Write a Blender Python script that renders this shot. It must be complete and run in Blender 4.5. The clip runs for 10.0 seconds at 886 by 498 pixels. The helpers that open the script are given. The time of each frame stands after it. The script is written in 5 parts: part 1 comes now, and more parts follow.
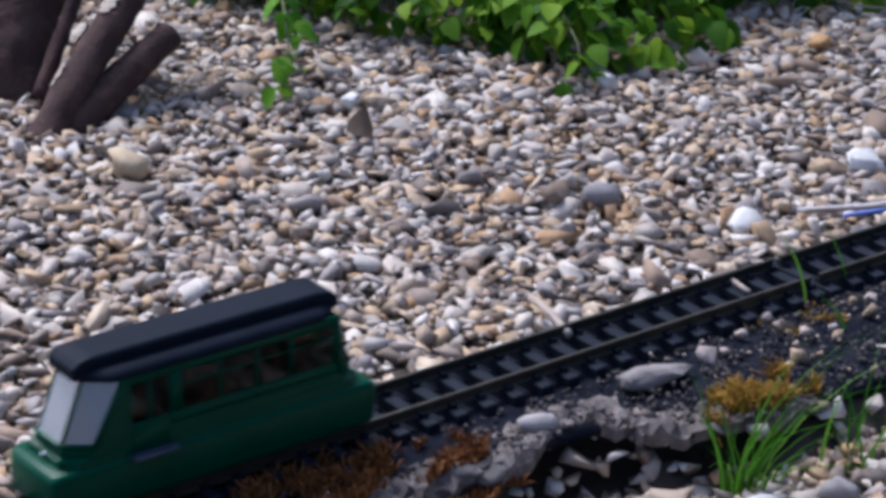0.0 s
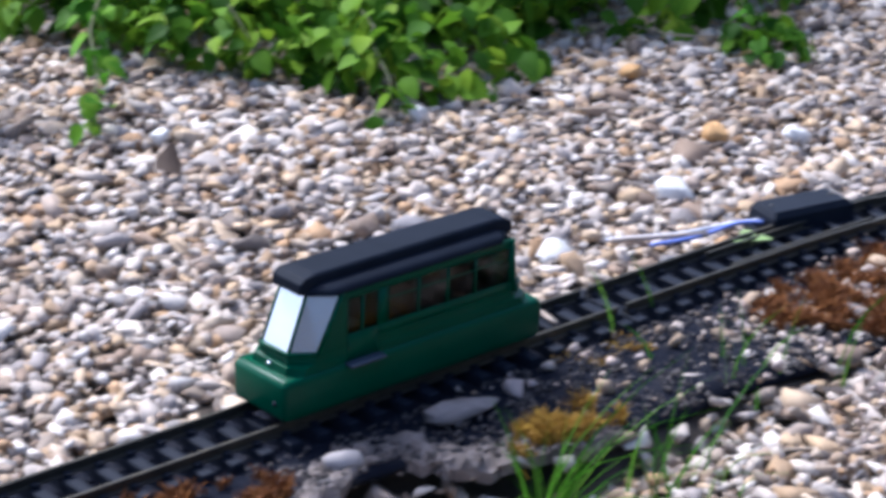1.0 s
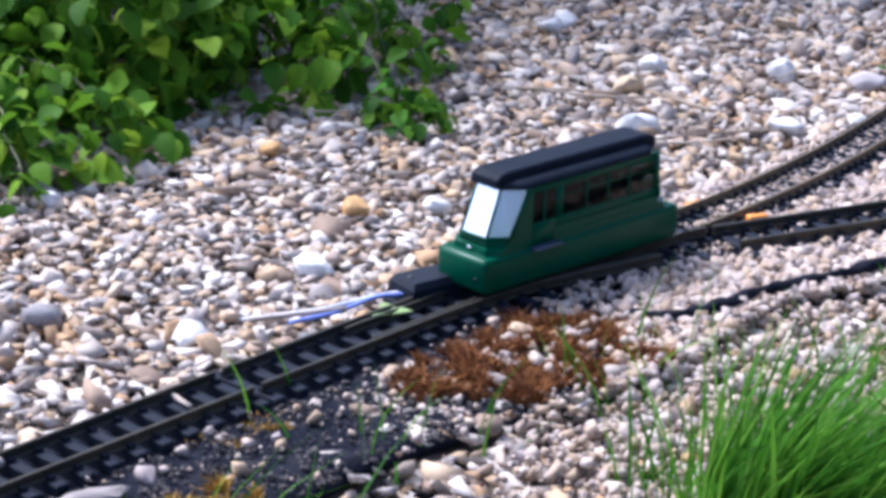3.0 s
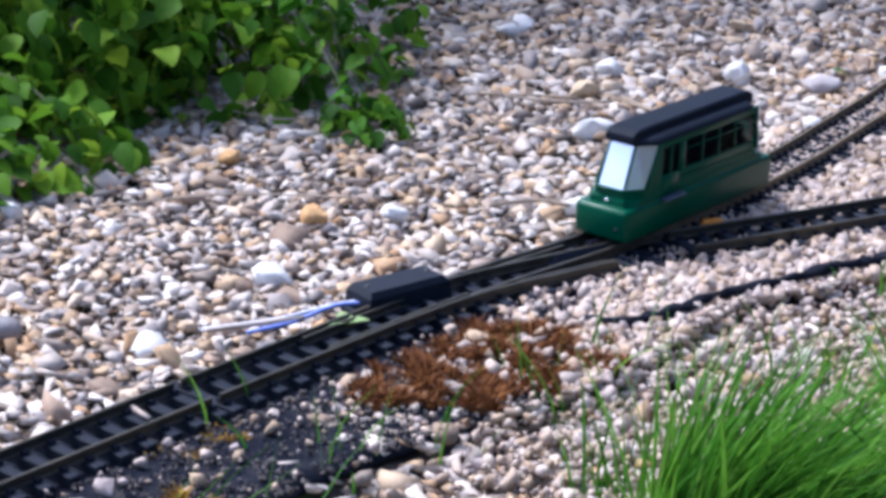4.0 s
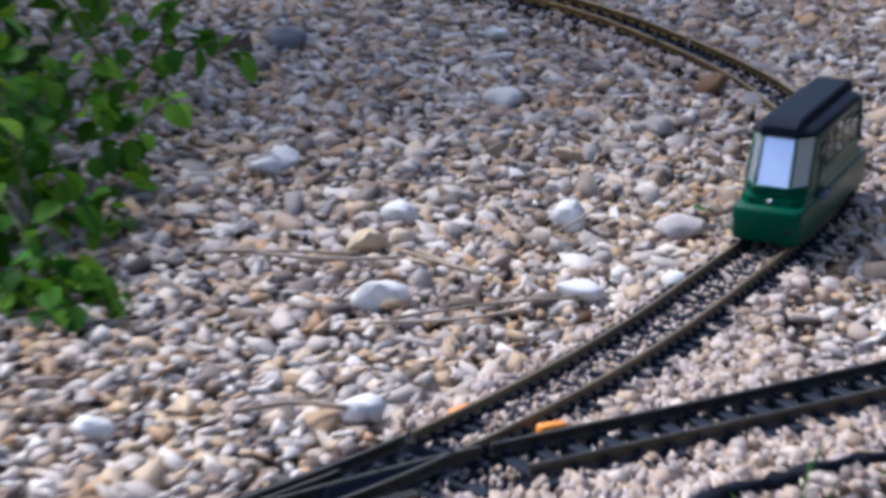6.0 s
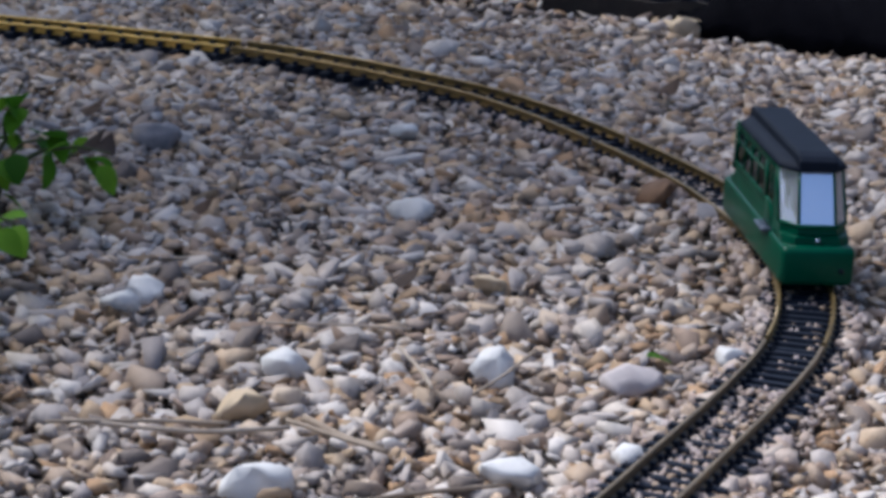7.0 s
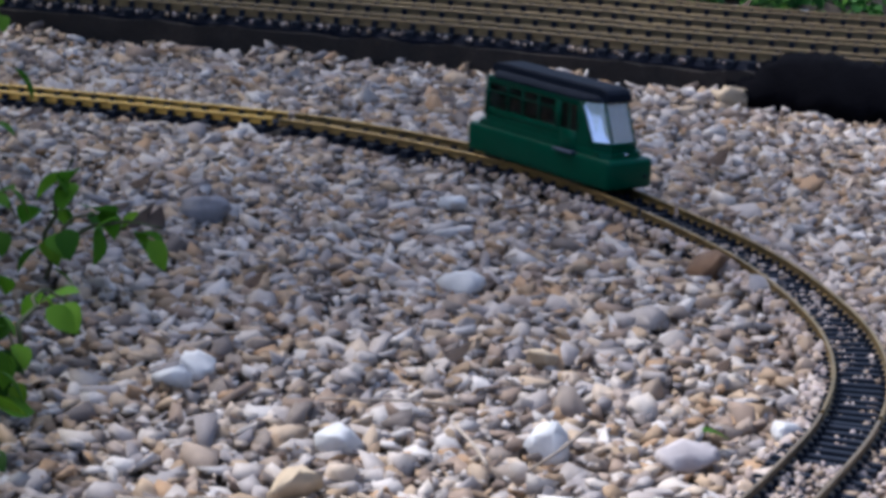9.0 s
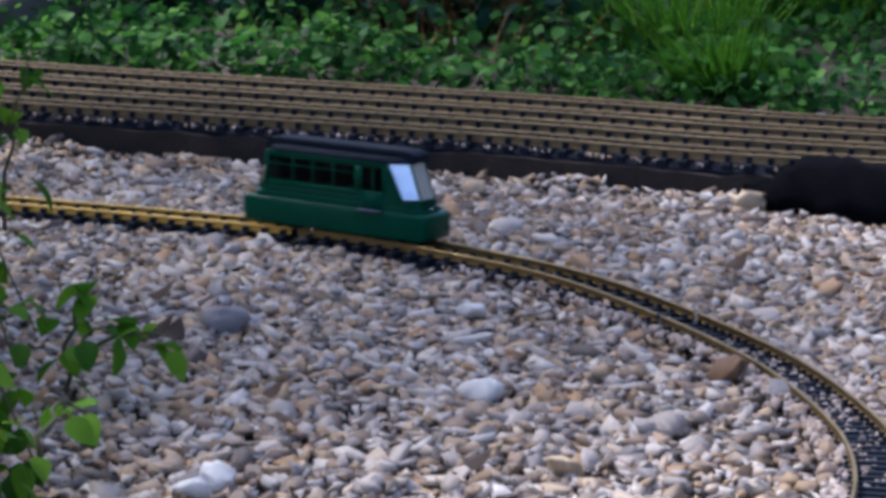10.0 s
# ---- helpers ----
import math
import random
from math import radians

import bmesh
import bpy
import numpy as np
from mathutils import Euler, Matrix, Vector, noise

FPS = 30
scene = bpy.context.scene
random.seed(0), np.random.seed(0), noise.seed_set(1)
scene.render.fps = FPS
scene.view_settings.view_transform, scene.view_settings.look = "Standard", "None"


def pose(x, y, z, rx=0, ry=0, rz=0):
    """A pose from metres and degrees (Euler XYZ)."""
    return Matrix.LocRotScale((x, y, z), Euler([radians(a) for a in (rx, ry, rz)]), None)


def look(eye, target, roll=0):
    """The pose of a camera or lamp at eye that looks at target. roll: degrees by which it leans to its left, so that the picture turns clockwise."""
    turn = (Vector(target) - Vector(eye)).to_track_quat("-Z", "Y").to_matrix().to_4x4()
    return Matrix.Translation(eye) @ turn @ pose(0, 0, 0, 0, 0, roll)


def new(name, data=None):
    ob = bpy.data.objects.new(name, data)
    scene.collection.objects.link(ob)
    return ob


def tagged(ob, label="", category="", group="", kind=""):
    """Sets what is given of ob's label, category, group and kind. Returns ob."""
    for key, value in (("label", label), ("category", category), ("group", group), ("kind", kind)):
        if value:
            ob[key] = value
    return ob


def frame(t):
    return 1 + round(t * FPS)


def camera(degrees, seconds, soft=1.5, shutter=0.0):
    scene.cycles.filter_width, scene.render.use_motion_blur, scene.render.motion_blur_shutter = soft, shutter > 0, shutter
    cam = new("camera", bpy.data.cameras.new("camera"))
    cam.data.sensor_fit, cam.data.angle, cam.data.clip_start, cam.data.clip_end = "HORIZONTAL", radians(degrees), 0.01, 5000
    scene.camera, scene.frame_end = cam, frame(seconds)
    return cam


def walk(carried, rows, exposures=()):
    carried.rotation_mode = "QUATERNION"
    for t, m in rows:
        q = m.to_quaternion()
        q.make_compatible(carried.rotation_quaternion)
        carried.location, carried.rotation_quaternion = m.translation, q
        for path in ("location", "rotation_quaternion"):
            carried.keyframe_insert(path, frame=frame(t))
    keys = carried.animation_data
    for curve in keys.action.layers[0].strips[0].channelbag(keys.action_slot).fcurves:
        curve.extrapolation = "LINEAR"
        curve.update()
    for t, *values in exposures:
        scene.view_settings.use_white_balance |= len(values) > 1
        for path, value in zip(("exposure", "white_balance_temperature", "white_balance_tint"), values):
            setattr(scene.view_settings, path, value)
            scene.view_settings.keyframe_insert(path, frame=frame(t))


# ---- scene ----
cam = camera(20.0, 10.0, soft=3.8, shutter=0.5)
PATH = [
    (0, (-0.0818, -3.2885, 0.8889), (-0.6674, -1.5415, 0.1111), 1.82),
    (0.5, (-0.0695, -3.2866, 0.8953), (-0.6216, -1.5282, 0.1186), 1.98),
    (1, (-0.0535, -3.2699, 0.8949), (-0.5238, -1.4785, 0.1402), 2.29),
    (1.5, (-0.0367, -3.2428, 0.8869), (-0.4332, -1.4268, 0.1487), 2.37),
    (2, (-0.0211, -3.2278, 0.8841), (-0.3571, -1.3931, 0.1622), 2.23),
    (2.5, (-0.0211, -3.2197, 0.8777), (-0.2996, -1.3623, 0.1903), 2.26),
    (3, (-0.0088, -3.2186, 0.8709), (-0.2482, -1.3529, 0.1912), 2.45),
    (3.2, (-0.0060, -3.2208, 0.8757), (-0.2334, -1.3540, 0.1950), 2.29),
    (4.3, (0.0107, -3.2331, 0.9018), (-0.1931, -1.3651, 0.2169), 2.18),
    (4.5, (0.0142, -3.2332, 0.9064), (-0.1722, -1.3541, 0.2476), 2.12),
    (5, (0.0185, -3.2141, 0.9023), (-0.1176, -1.3233, 0.2649), 2.27),
    (5.5, (0.0123, -3.1772, 0.9095), (-0.0975, -1.2771, 0.2952), 1.96),
    (6, (-0.0320, -2.4403, 0.6640), (-0.0920, -0.5224, 0.1000), 2.17),
    (6.2, (-0.0230, -2.2380, 0.6080), (-0.0780, -0.3140, 0.0630), 2.10),
    (7.3, (-0.0447, -1.9625, 0.5996), (-0.0198, -0.0260, 0.0958), 2.76),
    (7.5, (-0.0447, -1.9615, 0.5996), (-0.0348, -0.0251, 0.0991), 2.76),
    (8, (-0.0516, -1.9559, 0.5998), (-0.0515, -0.0127, 0.1263), 2.48),
    (8.5, (-0.0510, -1.9568, 0.5991), (-0.0745, -0.0117, 0.1343), 2.23),
    (9, (-0.0519, -1.9601, 0.6050), (-0.0736, -0.0135, 0.1465), 2.15),
    (9.5, (-0.0502, -1.9587, 0.6048), (-0.0807, 0.0032, 0.2175), 1.61),
    (10, (-0.0485, -1.9611, 0.6058), (-0.0906, 0.0028, 0.2302), 1.36),
]
EXPOSURES = [(0.0, 0.53, 5500, 12), (0.5, 0.95, 5500, 12), (1.0, 1.2, 5500, 12), (3.0, 1.4, 5480, 14), (4.5, 1.15, 5480, 13), (5.5, 0.93, 5510, 12), (6.2, 0.84, 5570, 10), (7.3, 0.56, 5680, 9), (8.5, 0.76, 5640, 9), (10.0, 1.16, 5600, 14)]
walk(cam, [(t, look(eye, target, roll)) for t, eye, target, roll in PATH], EXPOSURES)

# ---- daylight: bright sky with thin cloud, sun high over the shrub ----
SUN_AZ, SUN_EL = radians(150), radians(52)      # azimuth anticlockwise from +x
world = bpy.data.worlds.new("sky")
scene.world = world
world.use_nodes = True
wn = world.node_tree.nodes
sky = wn.new("ShaderNodeTexSky")
sky.sky_type = "NISHITA"
sky.sun_disc = False
sky.sun_elevation = SUN_EL
sky.sun_rotation = radians(90) - SUN_AZ
sky.air_density, sky.dust_density = 0.7, 4.0
wn["Background"].inputs["Strength"].default_value = 0.15
world.node_tree.links.new(sky.outputs[0], wn["Background"].inputs["Color"])
sun = new("sun", bpy.data.lights.new("sun", "SUN"))
sun.data.energy, sun.data.angle, sun.data.color = 2.05, radians(14.0), (1.0, 0.95, 0.89)
sun_way = Vector((math.cos(SUN_AZ) * math.cos(SUN_EL), math.sin(SUN_AZ) * math.cos(SUN_EL), math.sin(SUN_EL)))
sun.matrix_world = look(sun_way * 10, (0, 0, 0))

# ---- materials ----
def material(name, colours, rough=0.7, metal=0.0, scale=40.0, fine=300.0, bump=0.3, depth=0.001, spread=0.0, per="island", spec=0.5):
    """Two scales of noise over a ramp of colours; spread: how much each piece differs from the next."""
    m = bpy.data.materials.new(name)
    m.use_nodes = True
    n, ln = m.node_tree.nodes, m.node_tree.links.new
    b = n["Principled BSDF"]
    tc = n.new("ShaderNodeTexCoord")
    n1, n2 = n.new("ShaderNodeTexNoise"), n.new("ShaderNodeTexNoise")
    n1.inputs["Scale"].default_value, n2.inputs["Scale"].default_value = scale, fine
    n1.inputs["Detail"].default_value, n2.inputs["Detail"].default_value = 4, 3
    for q in (n1, n2):
        ln(tc.outputs["Object"], q.inputs["Vector"])
    mix = n.new("ShaderNodeMath")
    mix.operation = "MULTIPLY_ADD"
    ln(n2.outputs["Fac"], mix.inputs[0])
    mix.inputs[1].default_value = 0.45
    off = n.new("ShaderNodeMath")
    off.operation = "MULTIPLY_ADD"
    ln(n1.outputs["Fac"], off.inputs[0])
    off.inputs[1].default_value, off.inputs[2].default_value = 0.9, -0.18
    ln(off.outputs[0], mix.inputs[2])
    fac = mix.outputs[0]
    if spread:
        src = n.new("ShaderNodeNewGeometry").outputs["Random Per Island"] if per == "island" else n.new("ShaderNodeObjectInfo").outputs["Random"]
        a = n.new("ShaderNodeMix")
        a.inputs[0].default_value = spread
        ln(fac, a.inputs[2])
        ln(src, a.inputs[3])
        fac = a.outputs[0]
    ramp = n.new("ShaderNodeValToRGB")
    e = ramp.color_ramp.elements
    while len(e) < len(colours):
        e.new(0.5)
    for i, c in enumerate(colours):
        e[i].position = i / max(1, len(colours) - 1)
        e[i].color = (*c, 1)
    ln(fac, ramp.inputs[0])
    ln(ramp.outputs[0], b.inputs["Base Color"])
    b.inputs["Roughness"].default_value, b.inputs["Metallic"].default_value = rough, metal
    b.inputs["Specular IOR Level"].default_value = spec
    if bump:
        bp = n.new("ShaderNodeBump")
        bp.inputs["Strength"].default_value, bp.inputs["Distance"].default_value = bump, depth
        ln(mix.outputs[0], bp.inputs["Height"])
        ln(bp.outputs[0], b.inputs["Normal"])
    return m


def leaf_material(name, colours, per="island", through_light=0.38):
    m = material(name, colours, 0.6, 0, 60, 500, 0.2, 0.0005, 0.75, per, 0.12)
    n, ln = m.node_tree.nodes, m.node_tree.links.new
    b, out = n["Principled BSDF"], n["Material Output"]
    tr, mx = n.new("ShaderNodeBsdfTranslucent"), n.new("ShaderNodeMixShader")
    col = b.inputs["Base Color"].links[0].from_socket
    ln(col, tr.inputs["Color"])
    mx.inputs[0].default_value = through_light
    ln(b.outputs[0], mx.inputs[1])
    ln(tr.outputs[0], mx.inputs[2])
    ln(mx.outputs[0], out.inputs["Surface"])
    return m


STONES = [(0.180, 0.147, 0.127), (0.513, 0.445, 0.386), (0.338, 0.235, 0.144), (0.378, 0.329, 0.292), (0.540, 0.490, 0.444), (0.257, 0.208, 0.171), (0.450, 0.326, 0.207), (0.468, 0.405, 0.359), (0.297, 0.262, 0.249), (0.526, 0.421, 0.317),
          (0.378, 0.292, 0.222), (0.594, 0.545, 0.501), (0.230, 0.167, 0.125), (0.419, 0.370, 0.338), (0.351, 0.279, 0.230), (0.486, 0.369, 0.255), (0.562, 0.493, 0.423), (0.306, 0.222, 0.163), (0.450, 0.398, 0.359), (0.401, 0.255, 0.142)]


def mixed_stones(name, colours, vein=60.0):
    """Every stone takes one of the colours; veins and specks vary it."""
    m = material(name, [(0.76, 0.75, 0.74), (0.98, 0.97, 0.96), (1.10, 1.08, 1.06)], 0.75, 0, vein, 700, 0.5, 0.0012, spec=0.3)
    n, ln = m.node_tree.nodes, m.node_tree.links.new
    b = n["Principled BSDF"]
    pick = n.new("ShaderNodeValToRGB")
    pick.color_ramp.interpolation = "CONSTANT"
    e = pick.color_ramp.elements
    while len(e) < len(colours):
        e.new(0.5)
    for i, c in enumerate(colours):
        e[i].position = i / len(colours)
        e[i].color = (*c, 1)
    ln(n.new("ShaderNodeNewGeometry").outputs["Random Per Island"], pick.inputs[0])
    mul = n.new("ShaderNodeMix")
    mul.data_type, mul.blend_type = "RGBA", "MULTIPLY"
    mul.inputs[0].default_value = 1.0
    ln(pick.outputs[0], mul.inputs[6])
    ln(b.inputs["Base Color"].links[0].from_socket, mul.inputs[7])
    ln(mul.outputs[2], b.inputs["Base Color"])
    return m


gravel_mat = mixed_stones("gravel", STONES)
grit_mat = material("grit", [(0.15, 0.104, 0.078), (0.39, 0.280, 0.180), (0.34, 0.278, 0.262), (0.50, 0.415, 0.345), (0.33, 0.240, 0.185), (0.57, 0.50, 0.45)], 0.7, 0, 200, 900, 0.4, 0.0006, 0.8)
soil_mat = material("soil", [(0.020, 0.015, 0.011), (0.050, 0.038, 0.029), (0.10, 0.078, 0.060)], 0.9, 0, 30, 400, 0.8, 0.003)
felt_mat = material("felt", [(0.004, 0.005, 0.010), (0.008, 0.010, 0.018), (0.045, 0.043, 0.048)], 0.85, 0, 40, 420, 1.0, 0.004, spec=0.06)
mortar_mat = material("mortar", [(0.06, 0.05, 0.045), (0.17, 0.15, 0.14), (0.33, 0.30, 0.29)], 0.9, 0, 45, 350, 0.8, 0.003)
crumb_mat = material("crumbs", [(0.022, 0.019, 0.018), (0.065, 0.056, 0.054), (0.17, 0.15, 0.145)], 0.9, 0, 90, 500, 0.5, 0.001, 0.6)
black_plastic = material("black_plastic", [(0.005, 0.008, 0.015), (0.010, 0.014, 0.024), (0.024, 0.027, 0.038)], 0.6, 0, 60, 500, 0.2, 0.0004, 0.2, "object", 0.14)
brass_old = material("tarnished_brass", [(0.020, 0.020, 0.019), (0.055, 0.050, 0.040), (0.115, 0.098, 0.065)], 0.5, 0.5, 50, 400, 0.25, 0.0004)
brass_mid = material("dull_brass", [(0.10, 0.07, 0.03), (0.26, 0.18, 0.07), (0.40, 0.27, 0.09)], 0.42, 0.75, 40, 400, 0.2, 0.0003)
brass_brown = material("browned_brass", [(0.09, 0.060, 0.030), (0.20, 0.135, 0.058), (0.31, 0.22, 0.085)], 0.6, 0.2, 40, 400, 0.2, 0.0003)
brass_dull = material("brown_rail", [(0.06525, 0.05075, 0.0348), (0.1522, 0.116, 0.0725), (0.2465, 0.1885, 0.1087)], 0.6, 0.25, 40, 400, 0.2, 0.0003)
# brighter gold base carries the sky glint on the far rails
brass_glint = material("glinting_brass", [(0.45, 0.30, 0.08), (0.70, 0.48, 0.14), (0.80, 0.58, 0.2)], 0.33, 0.9, 30, 300, 0.15, 0.0003)
green_paint = material("green_paint", [(0.0003, 0.045, 0.022), (0.0005, 0.058, 0.029), (0.0010, 0.073, 0.037)], 0.32, 0, 30, 400, 0.08, 0.0003, spec=0.12)
roof_paint = material("roof_paint", [(0.005, 0.008, 0.014), (0.009, 0.013, 0.022), (0.014, 0.019, 0.031)], 0.65, 0, 40, 500, 0.2, 0.0003, spec=0.08)
grey_step = material("grey_paint", [(0.035, 0.05, 0.075), (0.055, 0.075, 0.11)], 0.5, 0, 50, 400, 0.1, 0.0003)
seat_mat = material("seat_cloth", [(0.008, 0.009, 0.012), (0.022, 0.022, 0.027)], 0.8, 0, 80, 500, 0.2, 0.0004)
steel_mat = material("wheel_steel", [(0.06, 0.055, 0.05), (0.18, 0.17, 0.16)], 0.45, 0.9, 60, 400, 0.1, 0.0003)
# pale blue metal paints the sky's bright reflection onto the front screens
sky_mirror_mat = material("sky_mirror", [(0.78, 0.83, 0.93), (0.86, 0.89, 0.96)], 0.2, 0.78, 25, 200, 0.04, 0.0003)
bark_mat = material("bark", [(0.010, 0.006, 0.005), (0.055, 0.026, 0.022), (0.13, 0.075, 0.062)], 0.9, 0, 35, 260, 1.0, 0.004)
wood_mat = material("bare_wood", [(0.30, 0.23, 0.18), (0.52, 0.44, 0.38)], 0.85, 0, 60, 500, 0.5, 0.001)
twig_mat = material("dry_twig", [(0.16, 0.11, 0.075), (0.34, 0.27, 0.20), (0.50, 0.43, 0.36)], 0.85, 0, 60, 500, 0.4, 0.0006, 0.4, "object")
dead_leaf = material("dead_leaf", [(0.018, 0.014, 0.012), (0.06, 0.035, 0.022), (0.12, 0.07, 0.04)], 0.8, 0, 60, 500, 0.5, 0.001, 0.4, "object")
moss_mat = material("moss_brown", [(0.03, 0.009, 0.004), (0.12, 0.038, 0.008), (0.25, 0.092, 0.014), (0.17, 0.053, 0.010)], 0.95, 0, 60, 600, 0.6, 0.002, 0.5)
moss_gold = material("moss_gold", [(0.12, 0.05, 0.008), (0.34, 0.19, 0.02), (0.50, 0.32, 0.03)], 0.95, 0, 60, 600, 0.6, 0.002, 0.5)
orange_plastic = material("orange_plastic", [(0.62, 0.20, 0.02), (0.80, 0.30, 0.03)], 0.5, 0, 60, 500, 0.05, 0.0003)
blue_wire = material("blue_wire", [(0.16, 0.22, 0.62), (0.28, 0.36, 0.80)], 0.45, 0, 60, 500, 0, 0)
white_wire = material("white_wire", [(0.55, 0.55, 0.60), (0.72, 0.72, 0.76)], 0.45, 0, 60, 500, 0, 0)
bramble_leaf = leaf_material("bramble_leaf", [(0.00595, 0.0255, 0.00255), (0.0289, 0.0935, 0.00595), (0.08075, 0.1955, 0.0102), (0.187, 0.2975, 0.02125)])
# lighter copy of bramble_leaf: sunlight on the low bramble put into its colour
lit_leaf = leaf_material("lit_bramble_leaf", [(0.012, 0.045, 0.004), (0.055, 0.150, 0.009), (0.14, 0.28, 0.016), (0.28, 0.40, 0.03)])
bramble_leaf_one = leaf_material("bramble_leaf_single", [(0.0264, 0.088, 0.00704), (0.0616, 0.1936, 0.01232), (0.1232, 0.2904, 0.01936), (0.2024, 0.352, 0.0352)], "object")
ivy_leaf = leaf_material("ivy_leaf", [(0.0085, 0.02975, 0.0102), (0.02125, 0.085, 0.0187), (0.0595, 0.187, 0.02975), (0.1615, 0.323, 0.0595)])
grass_mat = leaf_material("grass_blade", [(0.018, 0.070, 0.005), (0.045, 0.16, 0.010), (0.095, 0.25, 0.018), (0.17, 0.33, 0.04)])
dry_grass = leaf_material("dry_grass", [(0.08, 0.045, 0.015), (0.17, 0.10, 0.04), (0.29, 0.20, 0.10)])
shrub_leaf = leaf_material("bluish_leaf", [(0.008, 0.028, 0.018), (0.020, 0.075, 0.045), (0.05, 0.13, 0.085)], "island", 0.25)
board_mat = material("weathered_board", [(0.006, 0.005, 0.005), (0.024, 0.018, 0.014), (0.075, 0.054, 0.040)], 0.9, 0, 14, 160, 0.8, 0.003)
stem_mat = material("stem", [(0.05, 0.07, 0.02), (0.12, 0.12, 0.05)], 0.7, 0, 60, 400, 0.2, 0.0005)

glass_mat = bpy.data.materials.new("window_glass")
glass_mat.use_nodes = True
gb = glass_mat.node_tree.nodes["Principled BSDF"]
gb.inputs["Transmission Weight"].default_value, gb.inputs["Roughness"].default_value = 1.0, 0.04
gb.inputs["Base Color"].default_value = (0.12, 0.18, 0.17, 1)
gb.inputs["IOR"].default_value = 1.2


# ---- mesh helpers ----
def part(name, bm, mat, parent=None, label="", smooth=True):
    me = bpy.data.meshes.new(name)
    bmesh.ops.recalc_face_normals(bm, faces=bm.faces)
    bm.to_mesh(me)
    bm.free()
    if smooth:
        me.shade_smooth()
    me.materials.append(mat)
    ob = new(name, me)
    ob.parent = parent
    if label:
        tagged(ob, label)
    return ob


def joined(name, verts, faces, mat, smooth=True):
    """One mesh from arrays of corners and triangles."""
    me = bpy.data.meshes.new(name)
    verts, faces = np.asarray(verts, np.float32), np.asarray(faces, np.int32)
    me.vertices.add(len(verts))
    me.vertices.foreach_set("co", verts.ravel())
    me.loops.add(faces.size)
    me.loops.foreach_set("vertex_index", faces.ravel())
    me.polygons.add(len(faces))
    me.polygons.foreach_set("loop_start", np.arange(0, faces.size, faces.shape[1], dtype=np.int32))
    me.update(calc_edges=True)
    if smooth:
        me.shade_smooth()
    me.materials.append(mat)
    return new(name, me)


def loft(bm, rings, caps=True):
    """Skin between rings of as many corners each."""
    rows = [[bm.verts.new(p) for p in r] for r in rings]
    for a, b in zip(rows, rows[1:]):
        for i in range(len(a)):
            j = (i + 1) % len(a)
            bm.faces.new((a[i], a[j], b[j], b[i]))
    if caps:
        bm.faces.new(rows[0][::-1])
        bm.faces.new(rows[-1])
    return bm


def slab(x0, x1, y0, y1, z0, z1, bevel=0.0, bm=None):
    own = bm is None
    bm = bm or bmesh.new()
    loft(bm, [[(x0, y0, z0), (x1, y0, z0), (x1, y1, z0), (x0, y1, z0)], [(x0, y0, z1), (x1, y0, z1), (x1, y1, z1), (x0, y1, z1)]])
    if bevel and own:
        bmesh.ops.bevel(bm, geom=bm.edges[:], offset=bevel, segments=1, affect="EDGES")
    return bm


def tube(points, radii, sides=8, bm=None, rough=0.0, seed=0):
    """A tapered tube along points."""
    bm = bm or bmesh.new()
    rnd = random.Random(seed)
    pts = [Vector(p) for p in points]
    rings = []
    for i, p in enumerate(pts):
        d = (pts[min(i + 1, len(pts) - 1)] - pts[max(i - 1, 0)]).normalized()
        u = d.orthogonal().normalized() if abs(d.z) > 0.9 else d.cross(Vector((0, 0, 1))).normalized()
        v = d.cross(u)
        r = radii[i] if isinstance(radii, (list, tuple)) else radii
        rings.append([p + (u * math.cos(a) + v * math.sin(a)) * r * (1 + rough * rnd.uniform(-1, 1)) for a in (2 * math.pi * k / sides for k in range(sides))])
    return loft(bm, rings)


def spline(points, step):
    """Even steps along a smooth line through points in the plan."""
    p = [np.array(q, float) for q in points]
    p = [2 * p[0] - p[1], *p, 2 * p[-1] - p[-2]]
    out = []
    for a, b, c, d in zip(p, p[1:], p[2:], p[3:]):
        for k in range(24):
            t = k / 24
            out.append(0.5 * ((2 * b) + (c - a) * t + (2 * a - 5 * b + 4 * c - d) * t * t + (3 * b - a - 3 * c + d) * t ** 3))
    out = np.array(out + [p[-2]])
    s = np.r_[0, np.cumsum(np.linalg.norm(np.diff(out, axis=0), axis=1))]
    q = np.arange(0, s[-1], step)
    return np.stack([np.interp(q, s, out[:, i]) for i in range(out.shape[1])], 1)


def sideways(line, off):
    """The line moved to its left by off."""
    d = np.gradient(line[:, :2], axis=0)
    d /= np.linalg.norm(d, axis=1)[:, None]
    out = line.copy()
    out[:, 0] -= d[:, 1] * off
    out[:, 1] += d[:, 0] * off
    return out


def near_line(x, y, line):
    """Distance in the plan from many places to a line, and the side (left: plus)."""
    best, side = np.full(len(x), 9.0), np.zeros(len(x))
    for i in range(0, len(line) - 1, 2):
        dx, dy = x - line[i, 0], y - line[i, 1]
        d = np.hypot(dx, dy)
        t = line[i + 1, :2] - line[i, :2]
        m = d < best
        best[m] = d[m]
        side[m] = np.sign(t[0] * dy - t[1] * dx)[m]
    return best, side


def inside(x, y, poly):
    hit = np.zeros(len(x), bool)
    for (x0, y0), (x1, y1) in zip(poly, poly[1:] + poly[:1]):
        cross = (y0 > y) != (y1 > y)
        hit ^= cross & (x < (x1 - x0) * (y - y0) / ((y1 - y0) or 1e-9) + x0)
    return hit


